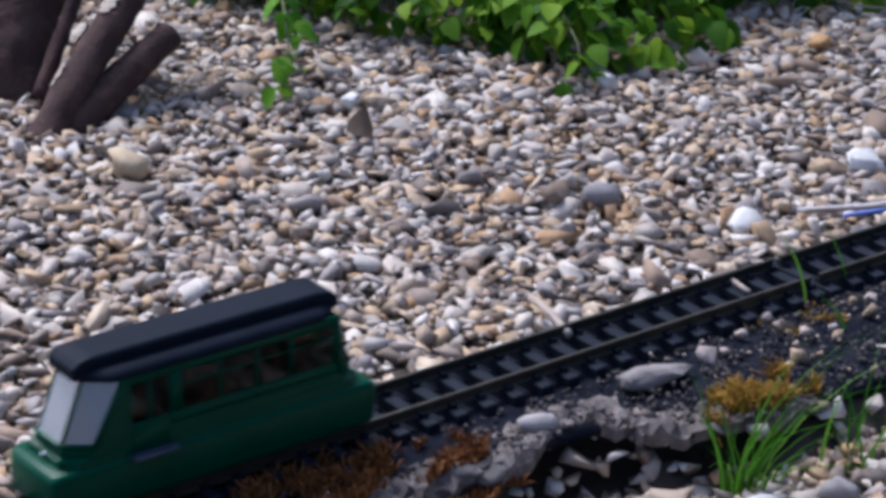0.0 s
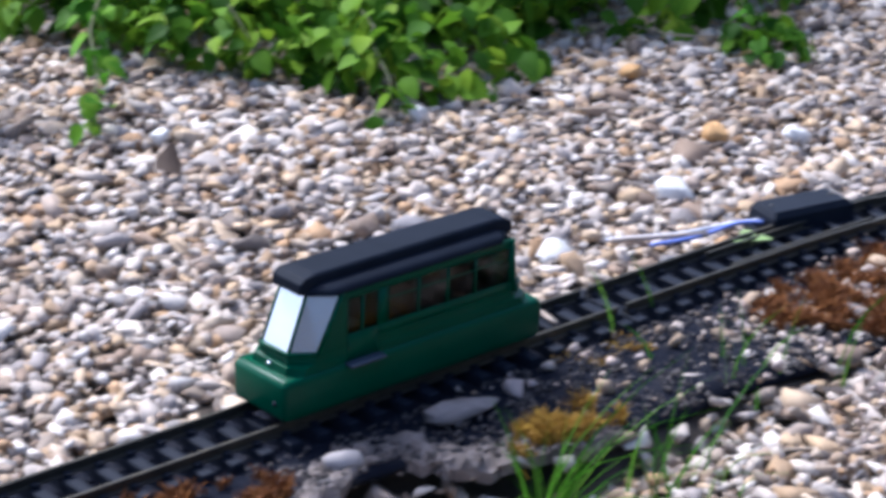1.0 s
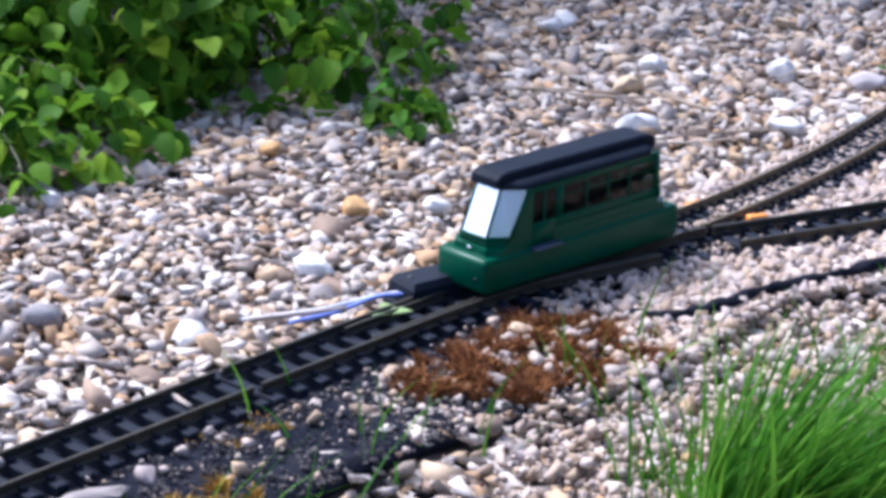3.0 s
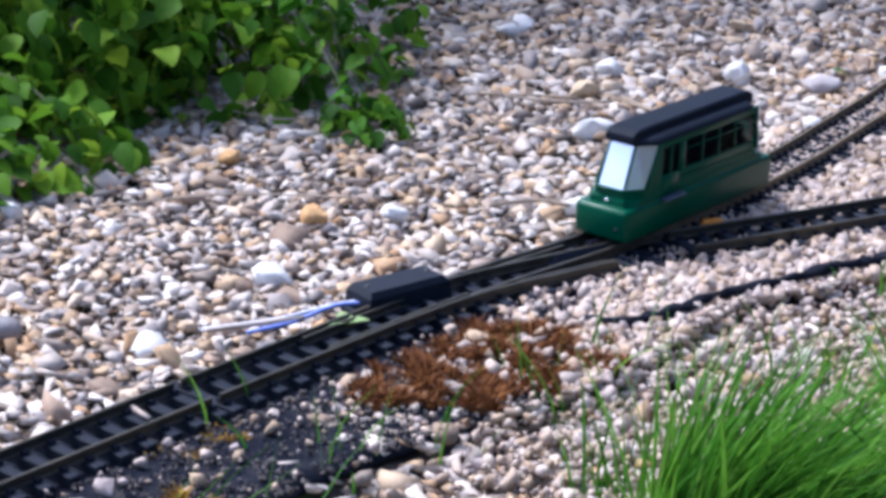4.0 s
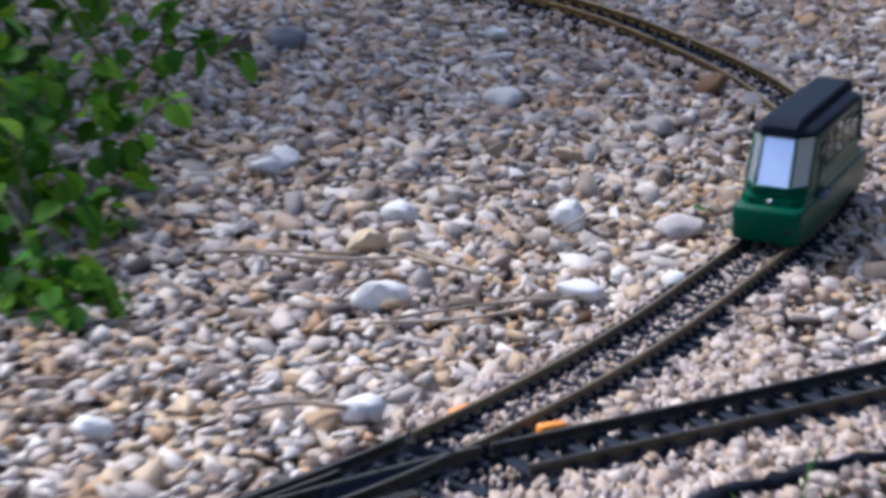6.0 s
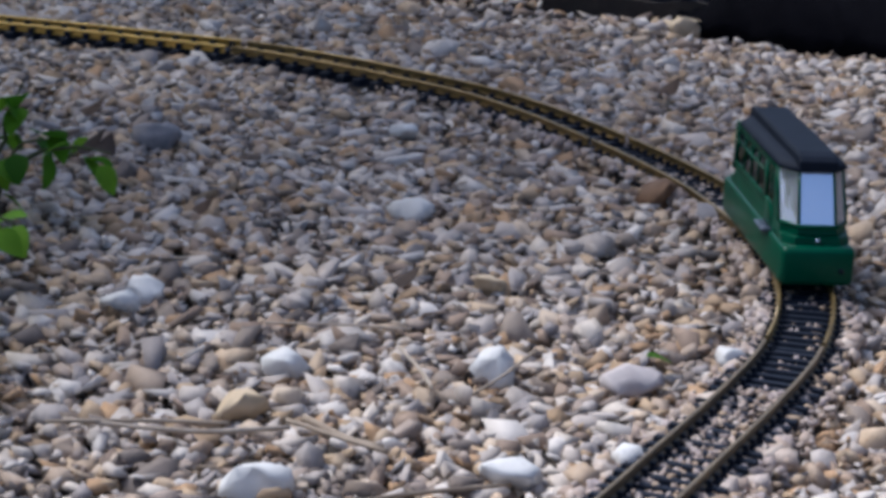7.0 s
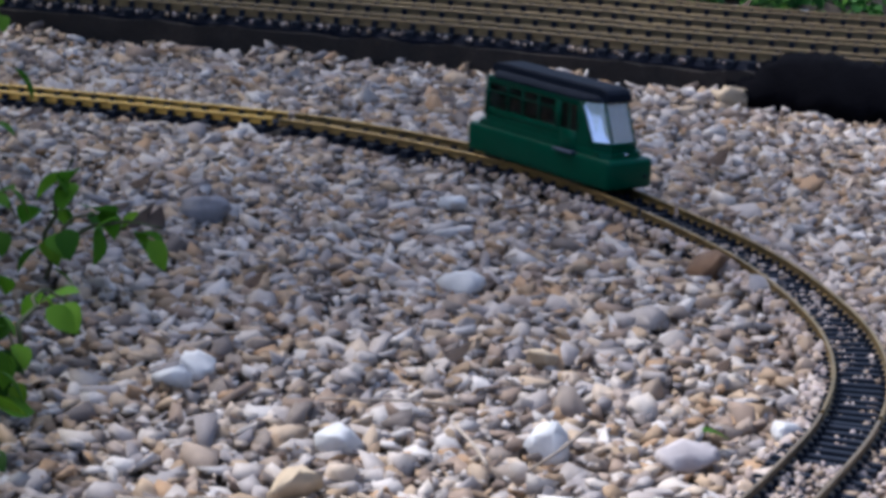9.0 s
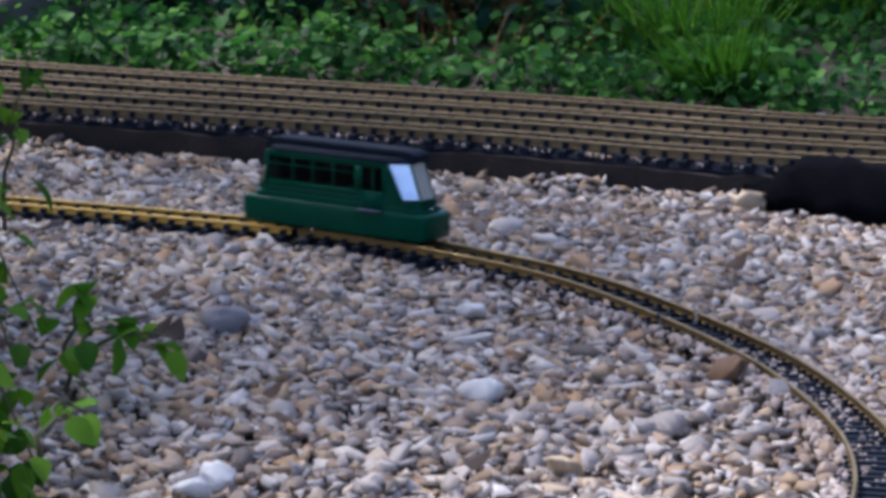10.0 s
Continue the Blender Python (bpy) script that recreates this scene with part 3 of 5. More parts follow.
# ---- rails and sleepers ----
RAIL_FORM = [(-0.0032, 0.0), (0.0032, 0.0), (0.0032, 0.0011), (0.0008, 0.0019), (0.0008, 0.0062), (0.0017, 0.0070), (0.0017, 0.0092), (0.0011, 0.0098), (-0.0011, 0.0098), (-0.0017, 0.0092), (-0.0017, 0.0070), (-0.0008, 0.0062), (-0.0008, 0.0019), (-0.0032, 0.0011)]


def rail(line, mat, parent, label="", z=RAIL_TOP - 0.0098, scale=1.0):
    bm = bmesh.new()
    d = np.gradient(line[:, :2], axis=0)
    d /= np.linalg.norm(d, axis=1)[:, None]
    rings = [[(p[0] - e[1] * u * scale, p[1] + e[0] * u * scale, z + w * scale) for u, w in RAIL_FORM] for p, e in zip(line, d)]
    loft(bm, rings)
    ob = part("rail", bm, mat, parent, label, smooth=False)
    return ob


def sleeper_mesh(length, name, chair=0.0032, top=0.0098):
    bm = bmesh.new()
    loft(bm, [[(-0.0062, -length / 2, -0.004), (0.0062, -length / 2, -0.004), (0.0062, length / 2, -0.004), (-0.0062, length / 2, -0.004)],
              [(-0.0058, -length / 2, 0.0048), (0.0058, -length / 2, 0.0048), (0.0058, length / 2, 0.0048), (-0.0058, length / 2, 0.0048)],
              [(-0.0048, -length / 2 + 0.001, 0.0058), (0.0048, -length / 2 + 0.001, 0.0058), (0.0048, length / 2 - 0.001, 0.0058), (-0.0048, length / 2 - 0.001, 0.0058)]])
    for yy_ in (-GAUGE / 2, GAUGE / 2):                              # moulded chairs gripping the rail foot
        for s in (-1, 1):
            slab(-chair, chair, min(yy_ + s * 0.0018, yy_ + s * 0.0062), max(yy_ + s * 0.0018, yy_ + s * 0.0062), 0.0055, top, bm=bm)
    me = bpy.data.meshes.new(name)
    bmesh.ops.recalc_face_normals(bm, faces=bm.faces)
    bm.to_mesh(me)
    bm.free()
    me.materials.append(black_plastic)
    return me


SLEEPER = sleeper_mesh(0.084, "sleeper")
SLIM_SLEEPER = sleeper_mesh(0.084, "sleeper")
SLIM_SLEEPER.transform(Matrix.Diagonal((0.62, 1, 1, 1)))


def lay_sleepers(line, parent, s0, s1, pitch=0.029, mesh=SLEEPER, z=0.0):
    s = np.r_[0, np.cumsum(np.linalg.norm(np.diff(line[:, :2], axis=0), axis=1))]
    rnd = random.Random(4)
    for q in np.arange(s0, min(s1, s[-1] - 0.01), pitch):
        x, y = np.interp(q, s, line[:, 0]), np.interp(q, s, line[:, 1])
        x1, y1 = np.interp(q + 0.01, s, line[:, 0]), np.interp(q + 0.01, s, line[:, 1])
        ob = new("sleeper", mesh)
        ob.parent = parent
        ob.matrix_basis = pose(x, y, z + rnd.uniform(-0.0004, 0.0002), 0, 0, math.degrees(math.atan2(y1 - y, x1 - x)) + rnd.uniform(-0.6, 0.6))


def track(label, group="lengths of garden railway track"):
    return tagged(new("track_length"), label, "railway track", group)


def cut(line, s0, s1):
    s = np.r_[0, np.cumsum(np.linalg.norm(np.diff(line, axis=0), axis=1))]
    return line[(s >= s0) & (s <= s1)]


def plain_track(line, s0, s1, mat, label, pitch=0.029, mesh=SLEEPER):
    t = track(label)
    c = cut(line, s0, s1)
    for side in (1, -1):
        rail(sideways(c, side * GAUGE / 2)[::2], mat, t)
    lay_sleepers(line, t, s0 + pitch / 2, s1, pitch, mesh)
    return t


plain_track(ROUTE, 0.0, 0.805, brass_old, "straight tarnished brass track on black sleepers over felt")
# the points: two outer rails run through, two inner ones meet at the frog
points = track("railway points with dark brass rails and black plastic sleepers")
rail(sideways(cut(ROUTE, 0.807, 1.425), GAUGE / 2)[::2], brass_old, points)
near_rail = np.vstack([sideways(cut(ROUTE, 0.807, 1.085), -GAUGE / 2), sideways(MAIN, -GAUGE / 2)[6:60]])
rail(spline(near_rail[::8], 0.01), brass_old, points)
rail(sideways(cut(ROUTE, 1.15, 1.425), -GAUGE / 2)[::2], brass_old, points)
rail(sideways(cut(MAIN, 0.08, 0.36), GAUGE / 2)[::2], brass_old, points)
for off_ in (GAUGE / 2 - 0.0075, -GAUGE / 2 + 0.0075):                 # switch blades lying beside the stock rails
    rail(sideways(cut(ROUTE, 0.955, 1.16), off_)[::2], brass_old, points, "thin switch blade", scale=0.85)
for line_, off_ in ((cut(ROUTE, 1.20, 1.34), GAUGE / 2 - 0.008), (cut(MAIN, 0.13, 0.27), -GAUGE / 2 + 0.008)):
    rail(sideways(line_, off_)[::2], brass_old, points, "short check rail", scale=0.85)
lay_sleepers(ROUTE, points, 0.815, 1.11)
WIDE = [sleeper_mesh(0.084 + 0.008 * k, "sleeper") for k in range(1, 5)]
for k in range(10):
    a, b = ROUTE[226 + 6 * k], MAIN[10 + 6 * k]
    m, w = (a + b) / 2, np.linalg.norm(a - b)
    dd = (ROUTE[228 + 6 * k] - ROUTE[224 + 6 * k]) + (MAIN[12 + 6 * k] - MAIN[8 + 6 * k])
    ob = new("sleeper", WIDE[min(3, int(w / 0.016))])
    ob.parent = points
    ob.matrix_basis = pose(m[0], m[1], -0.0005, 0, 0, math.degrees(math.atan2(dd[1], dd[0])))
for a, b, hgt in ((cut(ROUTE, 1.245, 1.35), 0.026, 0.013), (cut(MAIN, 0.21, 0.305), 0.020, 0.0145)):
    bm = bmesh.new()
    ln_ = sideways(a, b)[::2]
    loft(bm, [[(*(p + (-0.004, -0.005)), 0.003), (*(p + (0.004, -0.005)), 0.003), (*(p + (0.003, 0.004)), hgt), (*(p + (-0.004, 0.004)), hgt)] for p in ln_])
    part("guard_bar", bm, black_plastic, points, "black plastic guard bar", smooth=False)
plain_track(ROUTE, 1.427, 2.245, brass_dull, "curved dull brass track bedded in pink grit", 0.0172, SLIM_SLEEPER)
plain_track(ROUTE, 2.247, 3.045, brass_mid, "curved dull brass track between gravel beds", 0.0172, SLIM_SLEEPER)
plain_track(ROUTE, 3.047, 3.725, brass_mid, "gently curving brass track over the gravel")
plain_track(ROUTE, 3.727, 4.62, brass_glint, "brass track beside the shrub, coloured gold for its glint", 0.027, sleeper_mesh(0.084, "sleeper", 0.0036, 0.0125))
plain_track(MAIN, 0.362, 1.25, brass_old, "tarnished brass track bending away over grit")

# orange rail clips
for x, y, a in ((-0.001, -0.675, 31), (-0.070, -0.650, 52)):
    bm = slab(-0.012, 0.012, -0.0045, 0.0045, 0.004, 0.0135, 0.0012)
    ob = part("rail_clip", bm, orange_plastic)
    ob.matrix_basis = pose(x, y, 0, 0, 0, a)
    tagged(ob, "small orange plastic clip fixed to the rail", "rail clip", "orange rail clips")

# point motor with its wires
motor = tagged(new("point_motor"), "long black plastic point motor box beside the rails", "point motor")
bm = bmesh.new()
loft(bm, [[(-0.052, -0.021, 0), (0.05, -0.021, 0), (0.062, -0.006, 0), (0.05, 0.021, 0), (-0.052, 0.021, 0)], [(-0.052, -0.021, 0.014), (0.046, -0.021, 0.014), (0.056, -0.006, 0.012), (0.046, 0.019, 0.014), (-0.05, 0.020, 0.014)],
          [(-0.048, -0.017, 0.018), (0.040, -0.017, 0.018), (0.046, -0.006, 0.016), (0.040, 0.015, 0.018), (-0.046, 0.016, 0.018)]])
part("housing", bm, black_plastic, motor, smooth=False)
part("base_flange", slab(-0.056, 0.06, -0.0245, 0.022, -0.001, 0.003, 0.0008), black_plastic, motor, smooth=False)
part("link_bar", slab(0.01, 0.018, -0.05, -0.02, 0.003, 0.006, 0.0008), black_plastic, motor)
for sx in (-0.04, 0.034):
    part("screw", tube([(sx, 0.0, 0.0175), (sx, 0.0, 0.0188)], 0.0022, 8), steel_mat, motor, "small steel screw")
motor.matrix_basis = pose(-0.298, -0.960, 0.0, 0, 0, 47)
for ob in motor.children:
    ob.data.transform(Matrix.Diagonal((1, 1, 1.5, 1)))
for mat, pts, nm, lab in ((blue_wire, [(-0.328, -0.996, 0.012), (-0.353, -1.020, 0.016), (-0.386, -1.054, 0.010), (-0.428, -1.089, 0.008)], "wire", "thin blue wire leading from the point motor"),
                          (white_wire, [(-0.332, -0.991, 0.012), (-0.363, -1.016, 0.012), (-0.405, -1.053, 0.010), (-0.471, -1.093, 0.009)], "wire", "thin white wire leading from the point motor")):
    l3 = spline(pts, 0.006)
    tagged(part(nm, tube(l3, 0.0022, 6), mat), lab, "wire", "motor wires")

# ---- raised bed with four tracks at the back ----
bm = bmesh.new()
rings = []
for i in range(0, len(PLINTH) - 1, 4):
    p, q = PLINTH[i], PLINTH[i + 1]
    d = (q - p) / np.linalg.norm(q - p)
    n2 = np.array([-d[1], d[0]])
    w = 0.004 * noise.noise((p[0] * 9, p[1] * 9, 0))
    rings.append([(*(p - n2 * (0.002 + w)), -0.03), (*(p + n2 * w), 0.040), (*(p + n2 * (0.012 + w)), 0.046), (*(p + n2 * 0.56), 0.046), (*(p + n2 * 0.58), -0.03)])
loft(bm, rings)
tagged(part("raised_track_bed", bm, felt_mat, smooth=False), "low raised bed faced with dark weathered board and felt", "track bed", kind="structure")
face = [p for p in PLINTH[::3] if p[0] < 0.36]
bm = bmesh.new()
loft(bm, [[(p[0] + 0.02, p[1] + 0.012, -0.03), (p[0], p[1] - 0.008 + 0.004 * noise.noise((p[0] * 14, 0, 0)), -0.03), (p[0], p[1] - 0.005 + 0.005 * noise.noise((p[0] * 22, 3, 0)), 0.036 + 0.006 * noise.noise((p[0] * 17, 6, 0))), (p[0] + 0.02, p[1] + 0.012, 0.0385)] for p in face])
tagged(part("edging_board", bm, board_mat, smooth=False), "rotten dark brown board facing the raised bed", "edging board", kind="structure")
rb = np.random.RandomState(21)
fi = rb.randint(60, len(PLINTH) - 40, 260)
fx, fy = PLINTH[fi, 0] + rb.normal(0, 0.004, 260), PLINTH[fi, 1] + 0.006 + rb.uniform(-0.012, 0.02, 260)
tagged(scatter("stray_grit", fx, fy, np.full(260, 0.0475), rb.uniform(0.002, 0.0055, 260), grit_mat, 22, GRIT, GRIT_FACES, 0.75, 0.5), "stray pale grit along the raised sleeper ends", "grit", kind="stuff")
RAISED_SLEEPER = sleeper_mesh(0.084, "sleeper", 0.0040, 0.0165)
for k in range(4):
    ln_ = cut(sideways(PLINTH, 0.045 + 0.145 * k), 0.55, 3.35)
    t = track("one of four parallel weathered brass tracks on the raised bed", "parallel tracks on the raised bed")
    for side in (1, -1):
        rail(sideways(ln_, side * GAUGE / 2)[::4], brass_brown, t, z=0.052, scale=1.4)
    lay_sleepers(ln_, t, 0.0, 2.8, 0.031, RAISED_SLEEPER, 0.046)
bm = bmesh.new()
rings = []
for i, x in enumerate(np.linspace(0.31, 1.3, 90)):
    y = float(np.interp(x, PLINTH[:, 0], PLINTH[:, 1]))
    hgt = (0.02 + 0.046 * min(1, (i + 0.5) / 12)) * (1 + 0.25 * noise.noise((x * 9, 0, 0)))
    bulge = 0.055 + 0.075 * min(1, i / 18) + 0.03 * noise.noise((x * 7, 5, 0)) * (i > 0)
    fold = [0.014 * noise.noise((x * 31, k * 7.3, 1)) + 0.010 * noise.noise((x * 83, k * 5.1, 4)) for k in range(6)]
    rings.append([(x, y + 0.02, 0.0), (x, y - bulge + fold[1], -0.004), (x + 0.01, y - bulge * 0.9 + fold[2], hgt * 0.4 + fold[3]), (x - 0.006, y - bulge * 0.5 + fold[4], hgt + fold[2]), (x, y + 0.006 + fold[5], hgt * 1.1 + fold[4]), (x, y + 0.03, hgt * 0.7)])
loft(bm, rings)
tagged(part("pond_liner", bm, material("liner", [(0.002, 0.002, 0.003), (0.005, 0.005, 0.007)], 0.95, 0, 30, 300, 0.8, 0.004, spec=0.02)), "crumpled black plastic liner piled against the raised bed", "plastic liner")


# ---- the railcar ----
def build_railcar():
    car = tagged(new("model_railcar"), "small green model railcar with a black roof on the rails", "model railcar")

    def ends(x, half, nose, cx_, z):
        """Plan of the body with bevelled ends: sides at half, end facet at x, cut back by cx_ to the sides."""
        return [(x, -nose, z), (x, nose, z), (x - cx_, half, z), (-x + cx_, half, z), (-x, nose, z), (-x, -nose, z), (-x + cx_, -half, z), (x - cx_, -half, z)]

    bm = loft(bmesh.new(), [ends(0.128, 0.0320, 0.029, 0.004, 0.004), ends(0.130, 0.0332, 0.030, 0.004, 0.008), ends(0.131, 0.0332, 0.030, 0.004, 0.037), ends(0.1275, 0.0318, 0.0285, 0.004, 0.0415)])
    bmesh.ops.bevel(bm, geom=bm.edges[:], offset=0.0012, segments=1, affect="EDGES")
    part("skirt", bm, green_paint, car)
    bm = loft(bmesh.new(), [ends(0.121, 0.0305, 0.021, 0.010, 0.041), ends(0.120, 0.0305, 0.020, 0.012, 0.0485), ends(0.116, 0.0300, 0.018, 0.016, 0.0500), ends(0.117, 0.0300, 0.018, 0.017, 0.0510), ends(0.116, 0.0300, 0.0175, 0.018, 0.0565), ends(0.112, 0.0295, 0.017, 0.018, 0.0585)])
    part("lower_body", bm, green_paint, car, smooth=False)
    for s in (1, -1):
        # window side: waist panel, cantrail and pillars leave real openings
        y0, y1 = (0.0275, 0.0302) if s > 0 else (-0.0302, -0.0275)
        part("side_panel", slab(-0.0995, 0.0905, y0, y1, 0.058, 0.0675, 0.0006), green_paint, car)
        part("cantrail", slab(-0.0975, 0.0785, y0 - s * 0.0006, y1 - s * 0.0006, 0.1005, 0.109, 0.0006), green_paint, car)
        for x, w in ((0.0715, 0.004), (0.035, 0.010), (-0.0005, 0.0022), (-0.030, 0.0022), (-0.0585, 0.0022), (-0.0968, 0.0055)):
            part("pillar", slab(x - w / 2, x + w / 2, y0 + s * 0.0003, y1 - s * 0.0003, 0.067, 0.101), green_paint, car)
        part("window_bar", slab(-0.0940, 0.030, y0 + s * 0.001, y1 - s * 0.0005, 0.0895, 0.0905), green_paint, car)
        for a, b in ((0.040, 0.0705), (0.0006, 0.030), (-0.0289, -0.0016), (-0.0574, -0.0311), (-0.0940, -0.0596)):
            p = part("window_pane", slab(a, b, (y0 + y1) / 2 - 0.0004, (y0 + y1) / 2 + 0.0004, 0.0675, 0.1005), glass_mat, car, "clear glazing", smooth=False)
            p.visible_shadow = False
        door = part("door", slab(0.041, 0.0695, (y1 if s > 0 else y0) - 0.0008, (y1 if s > 0 else y0) + 0.0008, 0.043, 0.067, 0.0005), green_paint, car)
        part("door_frame", slab(0.0545, 0.0562, y0 - s * 0.0002, y1 + s * 0.0006, 0.0435, 0.1005), green_paint, door)
        part("step", slab(0.038, 0.072, min(s * 0.030, s * 0.040), max(s * 0.030, s * 0.040), 0.0395, 0.0425, 0.0006), grey_step, car, "blue-grey door step")
    part("floor", slab(-0.10, 0.10, -0.027, 0.027, 0.0575, 0.0595), seat_mat, car)
    # added near-black panels and partition put the interior's shade behind the windows
    for y in (-0.0268, 0.0268):
        part("inner_lining", slab(-0.096, 0.070, y - 0.0004, y + 0.0004, 0.0595, 0.0672), seat_mat, car, "dark panel added for the shade inside")
    part("bulkhead", slab(0.0335, 0.0350, -0.0262, 0.0262, 0.0595, 0.106), seat_mat, car, "dark partition added to block light through the windows")
    for x in (-0.066, -0.038, -0.01, 0.016):
        for y in (-0.015, 0.015):
            bm = slab(x - 0.012, x + 0.012, y - 0.0115, y + 0.0115, 0.0595, 0.070, 0.001)
            loft(bm, [[(x - 0.012, y - 0.0115, 0.068), (x - 0.007, y - 0.0115, 0.068), (x - 0.007, y + 0.0115, 0.068), (x - 0.012, y + 0.0115, 0.068)],
                      [(x - 0.014, y - 0.0110, 0.090), (x - 0.010, y - 0.0110, 0.090), (x - 0.010, y + 0.0110, 0.090), (x - 0.014, y + 0.0110, 0.090)]])
            part("seat", bm, seat_mat, car)
    for s in (1, -1):
        # cab end: flat centre screen and two raked corner screens between slim pillars
        cl, ch = (0.0975, 0.0740) if s > 0 else (0.0995, 0.097)
        lo = [Vector((s * cl, -0.030, 0.058)), Vector((s * 0.1155, -0.0165, 0.058)), Vector((s * 0.1155, 0.0165, 0.058)), Vector((s * cl, 0.030, 0.058))]
        hi = [Vector((s * ch, -0.029, 0.109)), Vector((s * 0.0985, -0.0155, 0.109)), Vector((s * 0.0985, 0.0155, 0.109)), Vector((s * ch, 0.029, 0.109))]
        for k in range(3):
            bm = bmesh.new()
            a, b, c, d = lo[k], lo[k + 1], hi[k + 1], hi[k]
            n_ = (b - a).cross(d - a).normalized() * 0.0005
            loft(bm, [[v + n_ for v in (a, b, c, d)], [v - n_ for v in (a, b, c, d)]])
            part("windscreen" if k == 1 else "corner_screen", bm, sky_mirror_mat if s > 0 else glass_mat, car, "sky-reflecting glazing" if s > 0 else "clear rear glazing", smooth=False)
        for k in range(4):
            part("screen_pillar", tube([lo[k], hi[k]], 0.0016 if k in (1, 2) else 0.0022, 6), green_paint, car)
        part("screen_sill", tube([p + Vector((s * 0.001, 0, 0.0005)) for p in lo], 0.0022, 6), green_paint, car)
        # raked side cheek between corner screen and door
        for q in (1, -1):
            bm = bmesh.new()
            w = Vector((0, q * 0.0008, 0))
            back = 0.071 if s > 0 else 0.0965
            ring = [Vector((s * cl, q * 0.0297, 0.058)), Vector((s * back, q * 0.0297, 0.058)), Vector((s * back, q * 0.0292, 0.109)), Vector((s * ch, q * 0.029, 0.109))]
            loft(bm, [[v + w for v in ring], [v - w for v in ring]])
            part("cab_cheek", bm, green_paint, car, smooth=False)
        bm = tube([(s * 0.1285, 0.021, 0.019), (s * 0.1312, 0.021, 0.019)], 0.0026, 10)
        part("coupling_hole", bm, black_plastic, car, "small black hole in the buffer beam")
        part("lamp", tube([(s * 0.119, 0.0, 0.046), (s * 0.1215, 0.0, 0.046)], 0.002, 10), sky_mirror_mat, car, "small silvered headlamp")
    # roof: sloping shoulders and a raised spine with drooped ends
    bm = loft(bmesh.new(), [ends(0.102, 0.0312, 0.017, 0.018, 0.1085), ends(0.1025, 0.0314, 0.017, 0.018, 0.1100), ends(0.099, 0.0285, 0.016, 0.015, 0.1140), ends(0.094, 0.0220, 0.014, 0.008, 0.1165)])
    part("roof", bm, roof_paint, car, "matt black roof")
    bm = loft(bmesh.new(), [ends(0.1065, 0.0178, 0.0168, 0.001, 0.1100), ends(0.1058, 0.0178, 0.0168, 0.001, 0.1195), ends(0.1005, 0.0174, 0.0164, 0.001, 0.1240), ends(0.090, 0.0150, 0.014, 0.001, 0.1262)])
    bmesh.ops.bevel(bm, geom=bm.edges[:], offset=0.0008, segments=1, affect="EDGES")
    part("roof_spine", bm, roof_paint, car, "raised black roof housing", smooth=False)
    for x in (-0.062, 0.062):
        for y in (-GAUGE / 2, GAUGE / 2):
            bm = tube([(x, y - 0.003, 0.0105), (x, y + 0.003, 0.0105)], 0.0110, 18)
            part("wheel", bm, steel_mat, car)
        part("axle", tube([(x, -0.021, 0.0105), (x, 0.021, 0.0105)], 0.0018, 8), steel_mat, car)
    part("chassis", slab(-0.10, 0.10, -0.018, 0.018, 0.006, 0.012), black_plastic, car)
    return car


railcar = build_railcar()
for ob in railcar.children_recursive:
    ob.data.transform(Matrix.Diagonal((1.08, 1, 0.918, 1)))


# ---- plants ----
def leaf_points(length, width, bend=0.25, rows=4):
    """A pointed leaf with a folded midrib, as corners and triangles."""
    v, f = [(0, 0, 0)], []
    for r in range(1, rows + 1):
        t = r / (rows + 1)
        w = width / 2 * math.sin(math.pi * t ** 0.75) ** 0.85
        z = -bend * length * t * t
        v += [(length * t, -w, z + 0.25 * w), (length * t, 0, z), (length * t, w, z + 0.25 * w)]
    v.append((length, 0, -bend * length))
    f += [(0, 1, 2), (0, 2, 3)]
    for r in range(rows - 1):
        a = 1 + 3 * r
        f += [(a, a + 3, a + 4), (a, a + 4, a + 1), (a + 1, a + 4, a + 5), (a + 1, a + 5, a + 2)]
    a = 1 + 3 * (rows - 1)
    e = len(v) - 1
    f += [(a, e, a + 1), (a + 1, e, a + 2)]
    return np.array(v), np.array(f)


LEAF, LEAF_F = leaf_points(1.0, 0.72)


def leaves_mesh(name, places, mat, shape=LEAF, faces=LEAF_F):
    """places: x, y, z, size, yaw, tip, roll for each leaf."""
    nv = len(shape)
    V, Fc = np.empty((len(places) * nv, 3), np.float32), np.empty((len(places) * len(faces), 3), np.int32)
    for i, (x, y, z, s, a, b, c) in enumerate(places):
        V[i * nv:(i + 1) * nv] = turned(shape * s, a, b, c) + (x, y, z)
        Fc[i * len(faces):(i + 1) * len(faces)] = faces + i * nv
    return joined(name, V, Fc, mat)


leaf_data = bpy.data.meshes.new("leaf")
leaf_data.from_pydata([tuple(p) for p in LEAF], [], [tuple(int(k) for k in q) for q in LEAF_F])
leaf_data.shade_smooth()
leaf_data.materials.append(bramble_leaf_one)


